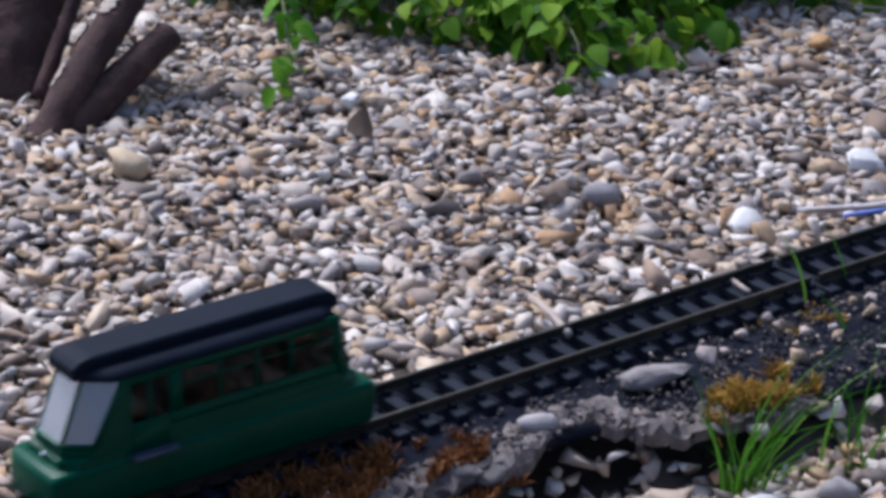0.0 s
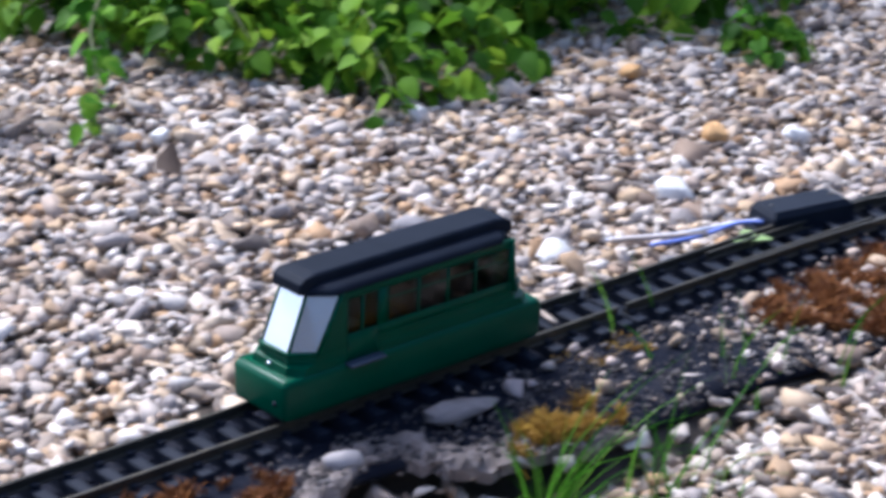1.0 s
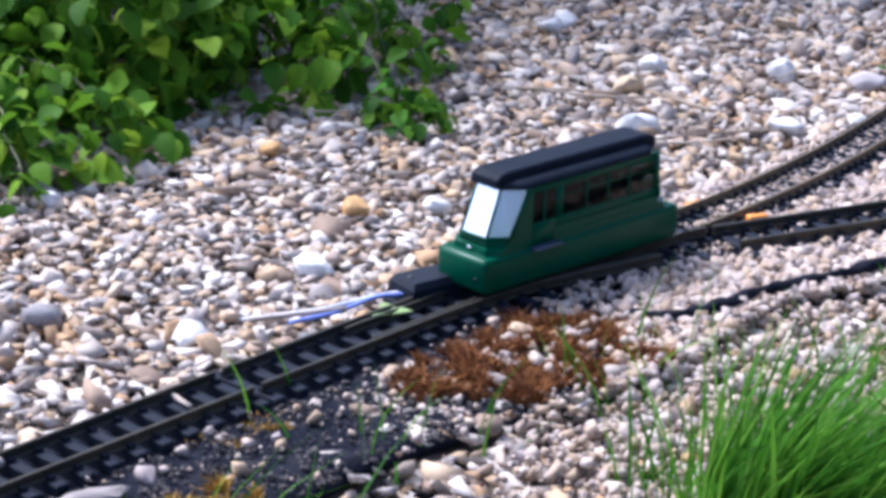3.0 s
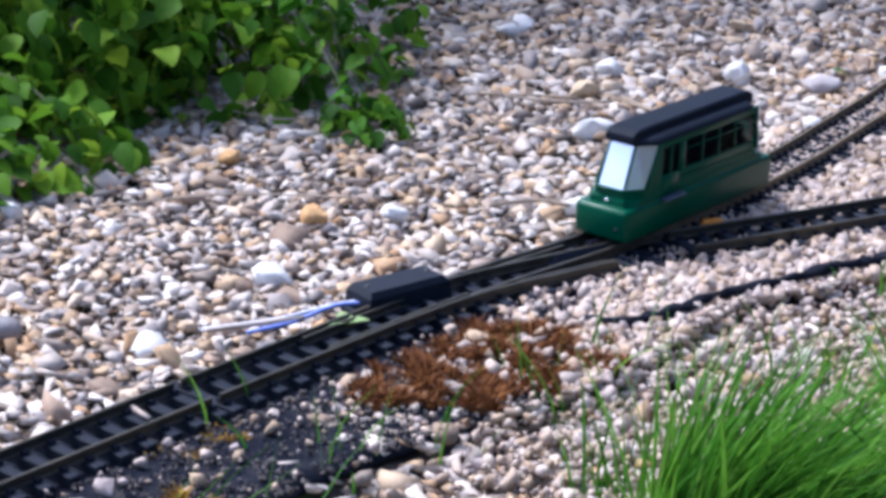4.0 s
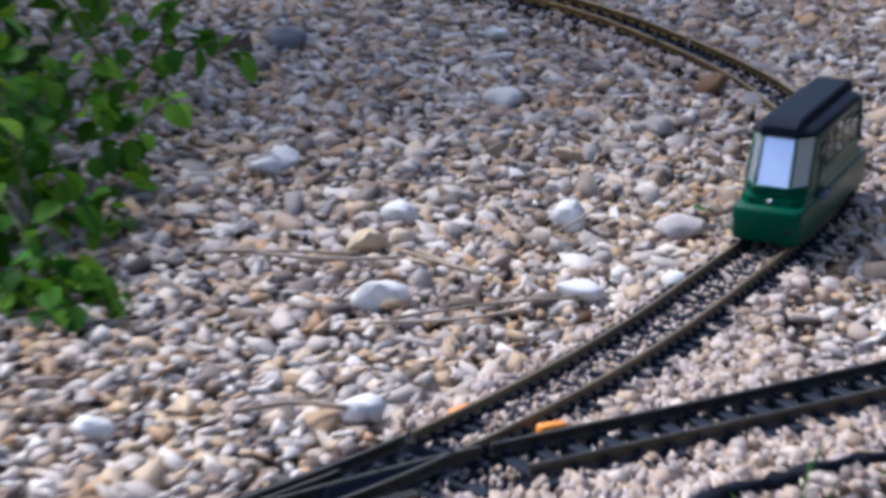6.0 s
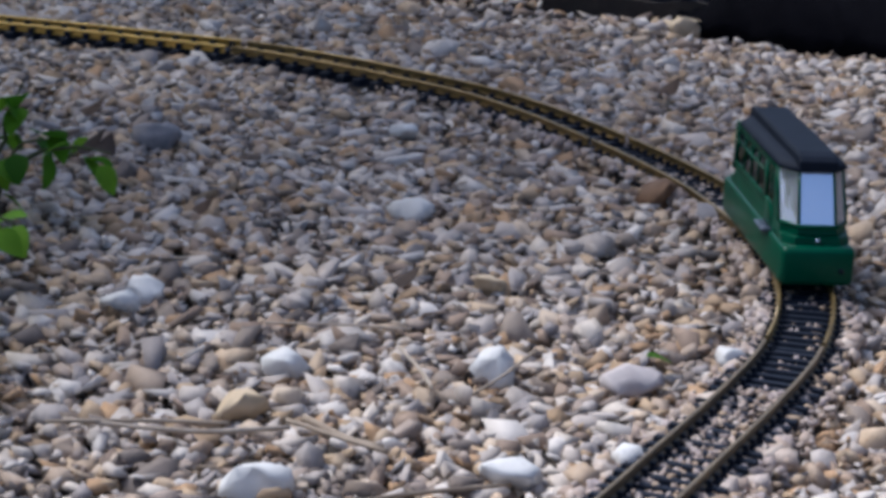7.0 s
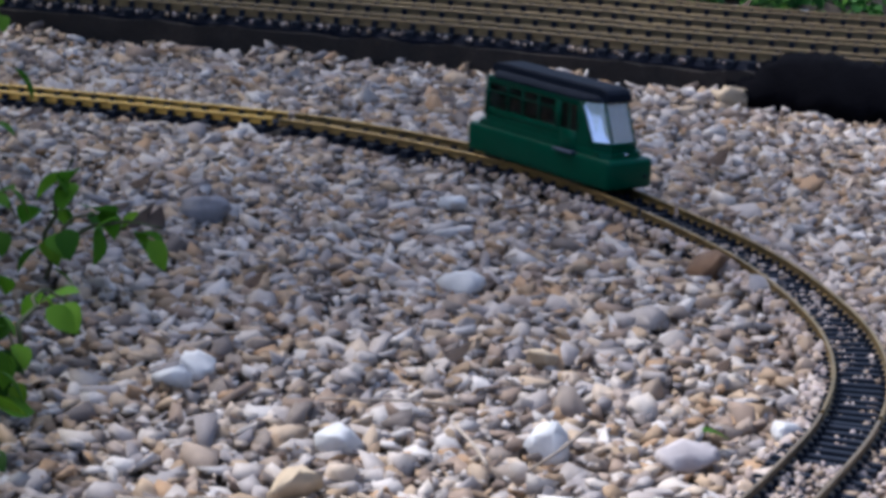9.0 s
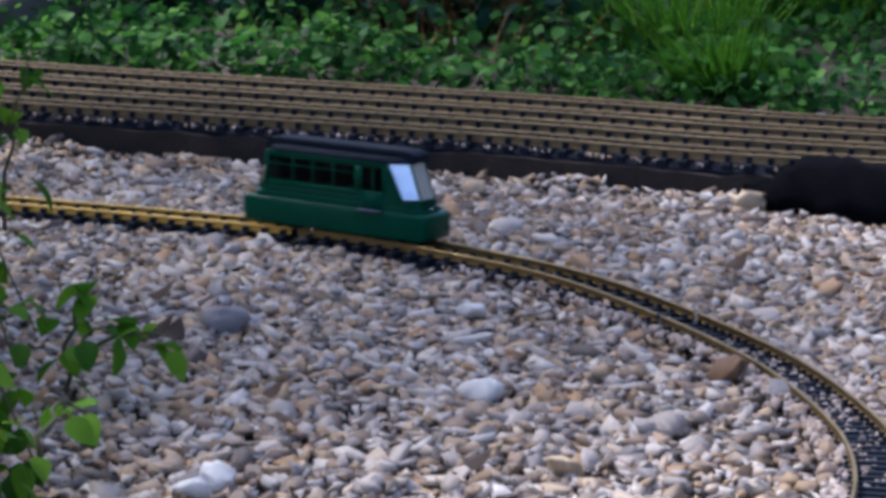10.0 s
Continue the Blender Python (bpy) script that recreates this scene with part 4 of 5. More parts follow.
def bramble(label, canes, seed, body=(), single=60, foliage=bramble_leaf):
    """A bramble: arching canes with leaves, and a dense mass of leaves behind. canes: start, tip, height, leaf size, leaf count."""
    rnd = random.Random(seed)
    plant = tagged(new("bramble"), label, "shrub", "brambles along the bed")
    made, rest = 0, []
    for (x0, y0, z0), (x1, y1, z1), arch, size_, count in canes:
        pts = []
        for k in range(9):
            t = k / 8
            pts.append((x0 + (x1 - x0) * t + rnd.uniform(-1, 1) * 0.006, y0 + (y1 - y0) * t + rnd.uniform(-1, 1) * 0.006, z0 + (z1 - z0) * t + arch * 4 * t * (1 - t)))
        part("cane", tube(pts, [0.0026 - 0.0002 * k for k in range(9)], 5), stem_mat, plant)
        for k in range(count):
            t = 0.15 + 0.85 * (k + rnd.random()) / count
            q = min(7, int(t * 8))
            f = t * 8 - q
            p = [pts[q][i] * (1 - f) + pts[q + 1][i] * f for i in range(3)]
            s = size_ * rnd.uniform(0.55, 1.15)
            place = (p[0] + rnd.gauss(0, 0.012), p[1] + rnd.gauss(0, 0.012), max(0.006, p[2] + rnd.gauss(0, 0.010)), s, rnd.uniform(0, 6.28), rnd.uniform(0.1, 0.9), rnd.gauss(0, 0.35))
            if made < single:
                ob = new("leaf", leaf_data)
                ob.parent = plant
                x, y, z, s, a, b, c = place
                ob.matrix_basis = Matrix.LocRotScale((x, y, z), Euler((c, b, a)), (s, s, s))
                made += 1
            else:
                rest.append(place)
    for cx_, cy_, cz_, rx, ry, rz, count, size_ in body:
        for _ in range(count):
            a, u = rnd.uniform(0, 6.28), rnd.uniform(-0.6, 1)
            r = rnd.uniform(0.75, 1.08)
            w = math.sqrt(max(0, 1 - u * u))
            rest.append((cx_ + rx * r * w * math.cos(a), cy_ + ry * r * w * math.sin(a), max(0.008, cz_ + rz * r * u), size_ * rnd.uniform(0.6, 1.2), rnd.uniform(0, 6.28), rnd.uniform(0.0, 1.1), rnd.gauss(0, 0.5)))
    if rest:
        ob = leaves_mesh("foliage", rest, foliage)
        ob.parent = plant
        tagged(ob, kind="stuff")
    return plant


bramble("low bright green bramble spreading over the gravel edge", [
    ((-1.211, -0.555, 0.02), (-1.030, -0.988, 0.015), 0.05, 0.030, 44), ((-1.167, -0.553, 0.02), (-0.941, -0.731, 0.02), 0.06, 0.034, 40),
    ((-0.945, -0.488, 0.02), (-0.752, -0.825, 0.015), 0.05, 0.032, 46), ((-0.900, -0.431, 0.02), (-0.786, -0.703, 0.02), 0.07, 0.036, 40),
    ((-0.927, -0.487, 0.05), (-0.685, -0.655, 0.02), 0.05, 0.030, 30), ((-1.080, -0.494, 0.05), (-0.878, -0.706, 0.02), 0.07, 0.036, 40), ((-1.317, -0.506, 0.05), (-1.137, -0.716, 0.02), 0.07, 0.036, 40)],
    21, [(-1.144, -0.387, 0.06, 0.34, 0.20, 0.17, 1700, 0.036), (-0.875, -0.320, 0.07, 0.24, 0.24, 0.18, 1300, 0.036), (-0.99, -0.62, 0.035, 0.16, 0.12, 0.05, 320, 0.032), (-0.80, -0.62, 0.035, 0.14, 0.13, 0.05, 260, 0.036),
         (-0.64, -0.33, 0.05, 0.14, 0.13, 0.09, 240, 0.040), (-1.25, -0.60, 0.03, 0.14, 0.09, 0.05, 160, 0.036)], 60, lit_leaf)
bramble("tall dense dark green bramble shading the gravel", [
    ((-0.722, -0.037, 0.03), (-0.426, -0.432, 0.012), 0.10, 0.036, 46), ((-0.695, 0.019, 0.05), (-0.420, -0.241, 0.02), 0.12, 0.038, 46),
    ((-0.813, -0.152, 0.05), (-0.634, -0.363, 0.02), 0.12, 0.048, 34), ((-0.767, -0.149, 0.08), (-0.561, -0.227, 0.03), 0.14, 0.046, 34),
    ((-0.696, 0.128, 0.05), (-0.414, -0.019, 0.05), 0.16, 0.036, 40), ((-0.724, 0.234, 0.08), (-0.464, 0.175, 0.08), 0.18, 0.036, 36),
    ((-0.601, -0.085, 0.22), (-0.456, -0.355, 0.05), 0.08, 0.036, 40), ((-0.679, 0.291, 0.1), (-0.495, 0.411, 0.06), 0.16, 0.036, 34)],
    22, [(-0.786, -0.019, 0.14, 0.22, 0.26, 0.24, 400, 0.042), (-0.934, 0.059, 0.16, 0.25, 0.30, 0.34, 360, 0.046), (-0.808, 0.410, 0.14, 0.24, 0.24, 0.30, 330, 0.042), (-1.178, 0.153, 0.2, 0.3, 0.4, 0.4, 700, 0.05), (-0.47, -0.14, 0.06, 0.07, 0.17, 0.10, 100, 0.030), (-0.414, -0.431, 0.022, 0.05, 0.045, 0.030, 70, 0.026), (-0.514, -0.192, 0.03, 0.07, 0.07, 0.05, 80, 0.026)], 90)
bramble("young bramble sprig with fresh pale leaves over the gravel", [
    ((-0.470, 0.410, 0.0), (-0.410, 0.372, 0.075), 0.02, 0.046, 9), ((-0.470, 0.431, 0.02), (-0.436, 0.414, 0.125), 0.02, 0.038, 7), ((-0.430, 0.391, 0.05), (-0.355, 0.385, 0.062), 0.01, 0.036, 6)], 23)
bramble("thin bramble shoot with narrow leaves hanging at the bed edge", [
    ((-0.608, 0.741, 0.05), (-0.553, 0.641, 0.24), 0.06, 0.044, 9), ((-0.590, 0.722, 0.1), (-0.548, 0.683, 0.30), 0.02, 0.040, 7), ((-0.415, 0.003, 0.05), (-0.397, 0.114, 0.05), 0.03, 0.036, 6)], 24)


def shade_tree(label, trunk, radii, crowns, seed):
    """A tree: tapered trunk, a limb into each mass of leaves. crowns: centre, half sizes, leaf count, leaf size."""
    rnd = random.Random(seed)
    plant = tagged(new("tree"), label, "tree")
    part("trunk", tube(spline(trunk, 0.08), list(np.interp(np.linspace(0, 1, len(spline(trunk, 0.08))), np.linspace(0, 1, len(radii)), radii)), 12, rough=0.06, seed=seed), bark_mat, plant)
    places = []
    fork = Vector(trunk[-2])
    for x, y, z, rx, ry, rz, count, size_ in crowns:
        tip = Vector((x, y, z))
        mid = fork.lerp(tip, 0.5) + Vector((0, 0, 0.12))
        part("limb", tube(spline([fork, mid, tip + Vector((0, 0, 0.25 * rz))], 0.08), 0.022, 8, rough=0.1, seed=3), bark_mat, plant)
        for k in range(5):                                           # boughs spreading inside the leaves
            a = 6.28 * k / 5 + rnd.uniform(-0.3, 0.3)
            part("bough", tube([tip, tip + Vector((0.4 * rx * math.cos(a), 0.4 * ry * math.sin(a), 0.15)), tip + Vector((0.8 * rx * math.cos(a), 0.8 * ry * math.sin(a), 0.1))], [0.014, 0.010, 0.005], 6), bark_mat, plant)
        for _ in range(count):
            a, u, r = rnd.uniform(0, 6.28), rnd.uniform(-0.6, 1), rnd.uniform(0.70, 1.08)
            w = math.sqrt(max(0, 1 - u * u))
            places.append((x + rx * r * w * math.cos(a), y + ry * r * w * math.sin(a), z + rz * r * u, size_ * rnd.uniform(0.6, 1.2), rnd.uniform(0, 6.28), rnd.uniform(0.0, 1.1), rnd.gauss(0, 0.5)))
    ob = leaves_mesh("crown", places, bramble_leaf)
    ob.parent = plant
    tagged(ob, kind="stuff")


# added out of view: crowns set where their shadows darken bed, bramble and bank
shade_tree("unseen leafy tree added to shade the gravel bed", [(-2.15, 1.75, -0.05), (-2.10, 1.75, 0.5), (-1.98, 1.72, 1.0), (-1.75, 1.70, 1.5)], [0.095, 0.075, 0.06, 0.035],
            [(-1.45, 1.70, 1.60, 0.76, 0.80, 0.92, 2700, 0.085), (-1.50, 0.95, 1.25, 0.36, 0.42, 0.55, 620, 0.08), (-1.86, 0.55, 1.40, 0.45, 0.40, 0.50, 900, 0.08), (-0.65, 3.55, 1.80, 0.80, 0.60, 0.70, 700, 0.085)], 29)


def grass(name, label, cx_, cy_, rx, ry, count, length, lean, mat, seed, wide=0.0022, z=None):
    """A clump of bent tapering blades."""
    rnd = random.Random(seed)
    V, Fc = [], []
    for _ in range(count):
        a, r = rnd.uniform(0, 6.28), math.sqrt(rnd.random())
        x, y = cx_ + rx * r * math.cos(a), cy_ + ry * r * math.sin(a)
        zb = (float(lower(np.array([x]), np.array([y]))[0]) if z is None else z) - 0.01
        h = length * rnd.uniform(0.5, 1.15)
        dx, dy = lean[0] + rnd.gauss(0, 0.28) + 0.5 * r * math.cos(a), lean[1] + rnd.gauss(0, 0.28) + 0.5 * r * math.sin(a)
        w = wide * rnd.uniform(0.6, 1.3)
        b = rnd.uniform(0, 3.14)
        ux, uy = math.cos(b) * w, math.sin(b) * w
        base = len(V)
        for k in range(5):
            t = k / 4
            bend = t ** 1.8
            g = (1 - t) ** 0.6 + 0.04
            px, py, pz = x + dx * h * bend, y + dy * h * bend, zb + h * (t - 0.28 * (dx * dx + dy * dy) * t * t)
            V += [(px - ux * g, py - uy * g, pz), (px + ux * g, py + uy * g, pz)]
        for k in range(4):
            p = base + 2 * k
            Fc.append((p, p + 1, p + 3, p + 2))
    return tagged(joined(name, V, Fc, mat), label, "grass", kind="stuff")


grass("grass_clump", "thick clump of long bright green grass by the gravel", 0.36, -1.38, 0.19, 0.14, 1500, 0.17, (0.40, 0.12), grass_mat, 31, 0.0030)
grass("grass_clump", "dense long grass leaning over the edge of the grit", 0.085, -1.430, 0.125, 0.055, 1700, 0.165, (0.75, 0.22), grass_mat, 38, 0.0026)
grass("grass_clump", "dense green grass beside the felt-edged bed", 0.30, -1.22, 0.13, 0.11, 1900, 0.130, (0.40, 0.10), grass_mat, 39, 0.0026)
grass("grass_tuft", "scattered thin grass blades growing through the grit", 0.02, -1.345, 0.13, 0.07, 90, 0.105, (0.25, 0.1), grass_mat, 40, 0.0016)
grass("grass_tuft", "scattered grass blades in front of the felt edge", 0.17, -1.06, 0.12, 0.07, 70, 0.085, (0.2, 0.1), grass_mat, 41, 0.0014)
grass("grass_clump", "bright green grass spilling beside the track bed", 0.45, -1.12, 0.12, 0.13, 900, 0.13, (0.1, 0.0), grass_mat, 32, 0.0026)
grass("grass_tuft", "small tuft of thin grass growing below the slab", -0.412, -1.562, 0.014, 0.010, 30, 0.105, (0.03, 0.05), grass_mat, 33, 0.0013)
grass("grass_tuft", "few long arching grass blades among the stones", -0.400, -1.548, 0.02, 0.015, 12, 0.150, (0.9, 0.25), grass_mat, 34, 0.0015)
grass("grass_tuft", "few grass blades arching over the cobbles", -0.315, -1.490, 0.05, 0.03, 16, 0.10, (0.4, 0.1), grass_mat, 42, 0.0014)
grass("grass_tuft", "thin grass stems growing beside the felt", -0.305, -1.278, 0.13, 0.08, 16, 0.09, (0.0, 0.0), grass_mat, 35, 0.0013)
grass("grass_tuft", "thin grass stems at the edge of the moss", -0.038, -1.133, 0.14, 0.10, 34, 0.085, (0.1, 0.1), grass_mat, 36, 0.0014)
grass("grass_tuft", "sparse grass along the felt edge", 0.198, -0.777, 0.12, 0.05, 26, 0.05, (0.0, 0.0), grass_mat, 37, 0.0013)


def moss(name, label, poly, count, mat, seed, high=0.011):
    """Cushions of short fine shoots, thin or missing where the noise is low."""
    rnd = np.random.RandomState(seed)
    xs, ys = [p[0] for p in poly], [p[1] for p in poly]
    x, y = rnd.uniform(min(xs) - 0.01, max(xs) + 0.01, count * 4), rnd.uniform(min(ys) - 0.01, max(ys) + 0.01, count * 4)
    wob = np.array([(noise.noise((a * 30, b * 30, 4)), noise.noise((a * 30, b * 30, 7)), noise.noise((a * 34, b * 34, seed))) for a, b in zip(x, y)])
    ok = inside(x + 0.022 * wob[:, 0], y + 0.022 * wob[:, 1], poly) & (wob[:, 2] > rnd.uniform(-0.22, 0.16, len(x)))
    x, y, thick = x[ok][:count], y[ok][:count], wob[ok, 2][:count]
    zb = np.maximum(lower(x, y), -0.02) - 0.003
    V, Fc = [], []
    for a, b, c, t in zip(x, y, zb, thick):
        h = (0.45 + 0.8 * max(0, t + 0.3)) * high * rnd.uniform(0.6, 1.3)
        dx, dy, w, g = rnd.normal(0, 0.5) * h, rnd.normal(0, 0.5) * h, rnd.uniform(0.0005, 0.0012), rnd.uniform(0, 3.14)
        ux, uy = math.cos(g) * w, math.sin(g) * w
        k = len(V)
        V += [(a - ux, b - uy, c), (a + ux, b + uy, c), (a + dx * 0.4 + ux, b + dy * 0.4 + uy, c + h * 0.7), (a + dx * 0.4 - ux, b + dy * 0.4 - uy, c + h * 0.7), (a + dx, b + dy, c + h)]
        Fc += [(k, k + 1, k + 2), (k, k + 2, k + 3), (k + 3, k + 2, k + 4)]
    return tagged(joined(name, V, Fc, mat, False), label, "moss", kind="stuff")


moss("moss_patch", "rust-brown cushion moss beside the track bed", [(-0.316, -1.221), (-0.290, -1.100), (-0.224, -1.030), (-0.157, -0.982), (-0.079, -1.002), (-0.073, -1.094), (-0.182, -1.195)], 10500, moss_mat, 51, 0.014)
moss("moss_patch", "dark rusty moss over the crumbling slab", [(-0.765, -1.835), (-0.712, -1.726), (-0.630, -1.644), (-0.568, -1.662), (-0.572, -1.729), (-0.681, -1.859)], 4200, moss_mat, 52, 0.012)
moss("moss_patch", "golden moss growing on the felt", [(-0.465, -1.370), (-0.429, -1.313), (-0.391, -1.273), (-0.381, -1.296), (-0.419, -1.342)], 800, moss_gold, 53, 0.008)
moss("moss_patch", "golden brown moss at the slab edge", [(-0.456, -1.528), (-0.437, -1.472), (-0.405, -1.432), (-0.378, -1.446), (-0.404, -1.498), (-0.430, -1.536)], 1800, moss_gold, 54, 0.016)
moss("moss_patch", "brown moss along the felt edge", [(0.053, -0.859), (0.101, -0.810), (0.293, -0.656), (0.304, -0.684), (0.121, -0.832)], 900, moss_mat, 55, 0.008)

# ragged felt edge standing above the grit
bm = bmesh.new()
ln3 = [(-0.119, -0.977, 0.002), (-0.080, -0.983, 0.006), (-0.042, -0.958, 0.008), (0.006, -0.895, 0.008), (0.063, -0.843, 0.007), (0.130, -0.780, 0.007), (0.197, -0.725, 0.006), (0.293, -0.656, 0.006), (0.486, -0.505, 0.004)]
tagged(part("felt_strip", tube(spline(ln3, 0.012), 0.0065, 6, rough=0.45, seed=3), felt_mat), "curled black felt edge showing through the grit", "felt strip")


# ---- logs, twigs and dead leaves ----
def log(label, pts, radii, seed, peeled=()):
    fine = spline(pts, 0.012)
    rr = list(np.interp(np.linspace(0, 1, len(fine)), np.linspace(0, 1, len(radii)), radii))
    ob = tagged(new("log"), label, "log", "old branches at the shrub")
    part("bark", tube(fine, rr, 14, rough=0.10, seed=seed), bark_mat, ob)
    a, b = Vector(fine[-2]), Vector(fine[-1])
    d = (b - a).normalized()
    part("cut_end", tube([b - d * 0.002, b + d * 0.003], [rr[-1] * 0.9, rr[-1] * 0.84], 12), wood_mat, ob, "pale sawn end")
    for t0, side, w in peeled:                                       # bare patches where the bark has come off
        k = int(t0 * (len(fine) - 1))
        q, r = Vector(fine[k]), rr[k]
        bm = bmesh.new()
        ring = []
        ax = (Vector(fine[k + 1]) - Vector(fine[k - 1])).normalized()
        u = ax.cross(Vector((0, 0, 1))).normalized()
        v = ax.cross(u)
        for e in range(9):
            f = e / 8 - 0.5
            half_ = 0.42 * math.sqrt(max(0.02, 1 - 4 * f * f)) * (1 + 0.3 * math.sin(e * 2.3))
            ring.append([bm.verts.new(q + ax * (f * w) + (u * math.cos(side + g) + v * math.sin(side + g)) * (r * 1.07 + 0.0012)) for g in (-half_, -half_ / 2, 0, half_ / 2, half_)])
        for a_, b_ in zip(ring, ring[1:]):
            for e in range(4):
                bm.faces.new((a_[e], a_[e + 1], b_[e + 1], b_[e]))
        part("bare_patch", bm, wood_mat, ob, "pale bare wood")
    return ob


log("thick peeling brown branch leaning over the gravel", [(-1.224, -1.170, -0.02), (-1.215, -1.085, 0.045), (-1.206, -0.985, 0.105), (-1.195, -0.870, 0.18)], [0.021, 0.019, 0.018, 0.017], 1, ((0.25, 3.9, 0.035), (0.42, 3.6, 0.05), (0.50, 4.6, 0.03)))
log("dark broken branch lying on the gravel", [(-1.210, -1.140, -0.012), (-1.184, -1.062, 0.030), (-1.157, -0.990, 0.066)], [0.020, 0.018, 0.0165], 2)
log("dark old stump beside the branches", [(-1.325, -1.060, -0.03), (-1.340, -0.985, 0.08), (-1.335, -0.900, 0.22)], [0.055, 0.048, 0.043], 3)
log("thin dark stem rising beside the stump", [(-1.272, -1.080, 0.0), (-1.268, -1.020, 0.07), (-1.262, -0.930, 0.18)], [0.009, 0.008, 0.007], 4)


def twig(label, pts, r, mat=twig_mat):
    tagged(part("twig", tube(spline(pts, 0.012), r, 5, rough=0.2, seed=2), mat), label, "twig", "dry twigs on the gravel")


twig("thin dry twig lying across the gravel", [(-0.125, -0.230, 0.012), (-0.091, -0.273, 0.012), (-0.056, -0.294, 0.011)], 0.0028)
twig("long thin dry stalk on the gravel", [(-0.682, -0.811, 0.014), (-0.525, -0.717, 0.014), (-0.365, -0.688, 0.013)], 0.0013)
twig("pale stick lying against the rail", [(-0.639, -1.382, 0.008), (-0.615, -1.410, 0.011), (-0.582, -1.452, 0.010)], 0.0035, wood_mat)
twig("short pale stick on the sleepers", [(-0.491, -1.272, 0.009), (-0.475, -1.289, 0.009), (-0.461, -1.302, 0.009)], 0.0025, wood_mat)
twig("pale twig beside the point motor", [(-0.461, -1.093, 0.010), (-0.414, -1.069, 0.012), (-0.377, -1.046, 0.011)], 0.0028, wood_mat)
twig("grey stalk in the gravel by the points", [(-0.240, -0.683, 0.013), (-0.193, -0.652, 0.012), (-0.145, -0.662, 0.012)], 0.0022)
twig("dry stalk lying in the shaded gravel", [(-0.297, -0.257, 0.012), (-0.201, -0.274, 0.013), (-0.134, -0.253, 0.012)], 0.0020)
twig("pale stalk among the stones in front", [(-0.330, -1.483, -0.035), (-0.254, -1.425, -0.02), (-0.178, -1.390, -0.02)], 0.0018)
twig("dry stalk on the open gravel", [(-0.025, -0.394, 0.012), (-0.082, -0.431, 0.012), (-0.159, -0.452, 0.012)], 0.0016)
twig("long straight dry stalk lying on the open gravel", [(-0.138, -0.443, 0.014), (-0.053, -0.392, 0.015), (0.031, -0.355, 0.014)], 0.0016)
twig("bent pale straw in the shaded gravel", [(-0.137, -0.243, 0.014), (-0.099, -0.275, 0.014), (-0.062, -0.303, 0.014)], 0.0020)
twig("short forked twig on the gravel", [(-0.060, -0.051, 0.014), (-0.043, -0.107, 0.014), (-0.031, -0.164, 0.014)], 0.0016)
twig("long grey stalk half buried in gravel", [(-0.308, -0.270, 0.014), (-0.245, -0.259, 0.014), (-0.176, -0.256, 0.014)], 0.0016)
twig("dry grass stem lying among stones", [(-0.002, -0.164, 0.014), (0.023, -0.112, 0.014), (0.050, -0.041, 0.014)], 0.0013)
twig("thin straw across the open gravel", [(-0.171, 0.001, 0.014), (-0.107, 0.005, 0.014), (-0.042, -0.001, 0.014)], 0.0012)
twig("pale straw between stones", [(0.064, 1.121, 0.014), (0.124, 1.213, 0.014), (0.145, 1.179, 0.014)], 0.0012)
twig("thin stalk near the shrub", [(-0.605, -0.395, 0.012), (-0.530, -0.425, 0.012), (-0.474, -0.411, 0.012)], 0.0014)


def fallen(label, x, y, s, yaw, tip, z=0.010):
    ob = new("fallen_leaf", dead_data)
    ob.matrix_basis = Matrix.LocRotScale((x, y, z), Euler((0.25, tip, yaw)), (s * 0.8, s * 0.8, s * 0.8))
    tagged(ob, label, "leaf", "fallen leaves")


dead_data = bpy.data.meshes.new("fallen_leaf")
dead_data.from_pydata([tuple(p) for p in LEAF * (1, 1, -1.5)], [], [tuple(int(k) for k in q) for q in LEAF_F])
dead_data.shade_smooth()
dead_data.materials.append(dead_leaf)
for x, y, s, yaw in ((-0.072, 0.158, 0.036, 0.2), (-0.444, 0.828, 0.045, 0.1), (-0.423, 0.630, 0.05, 0.3), (-0.386, 0.611, 0.04, 1.5), (-0.270, 0.384, 0.03, 0.5), (-0.916, -1.074, 0.05, 1.9), (-1.260, -1.291, 0.05, 0.4), (-1.242, -1.323, 0.045, 2.0), (0.239, 1.089, 0.04, 0.7)):
    fallen("curled dark brown dead leaf on the gravel", x, y, s, yaw, -0.2)
fallen("curled orange brown leaf on the gravel", 0.165, 0.144, 0.022, 0.6, -0.2, 0.012)
seed_leaf = joined("seedling", np.vstack([turned(LEAF * 0.022, a, -0.4, 0) for a in (0.2, 2.0, 4.0)]), np.vstack([LEAF_F + k * len(LEAF) for k in range(3)]), leaf_material("pale_leaf", [(0.22, 0.36, 0.12), (0.42, 0.55, 0.25)], "island"))
seed_leaf.location = (-0.336, -1.047, 0.010)
chip = joined("green_leaf", turned(LEAF * 0.026, 0.4, 0.1, 0), LEAF_F, bramble_leaf)
chip.location = (0.138, -0.044, 0.013)
tagged(chip, "small fresh green leaf fallen on the gravel", "leaf", "fallen leaves")
tagged(seed_leaf, "tiny pale green seedling between the rails", "seedling")

# ---- planted bank behind the raised tracks ----
rnd = random.Random(77)


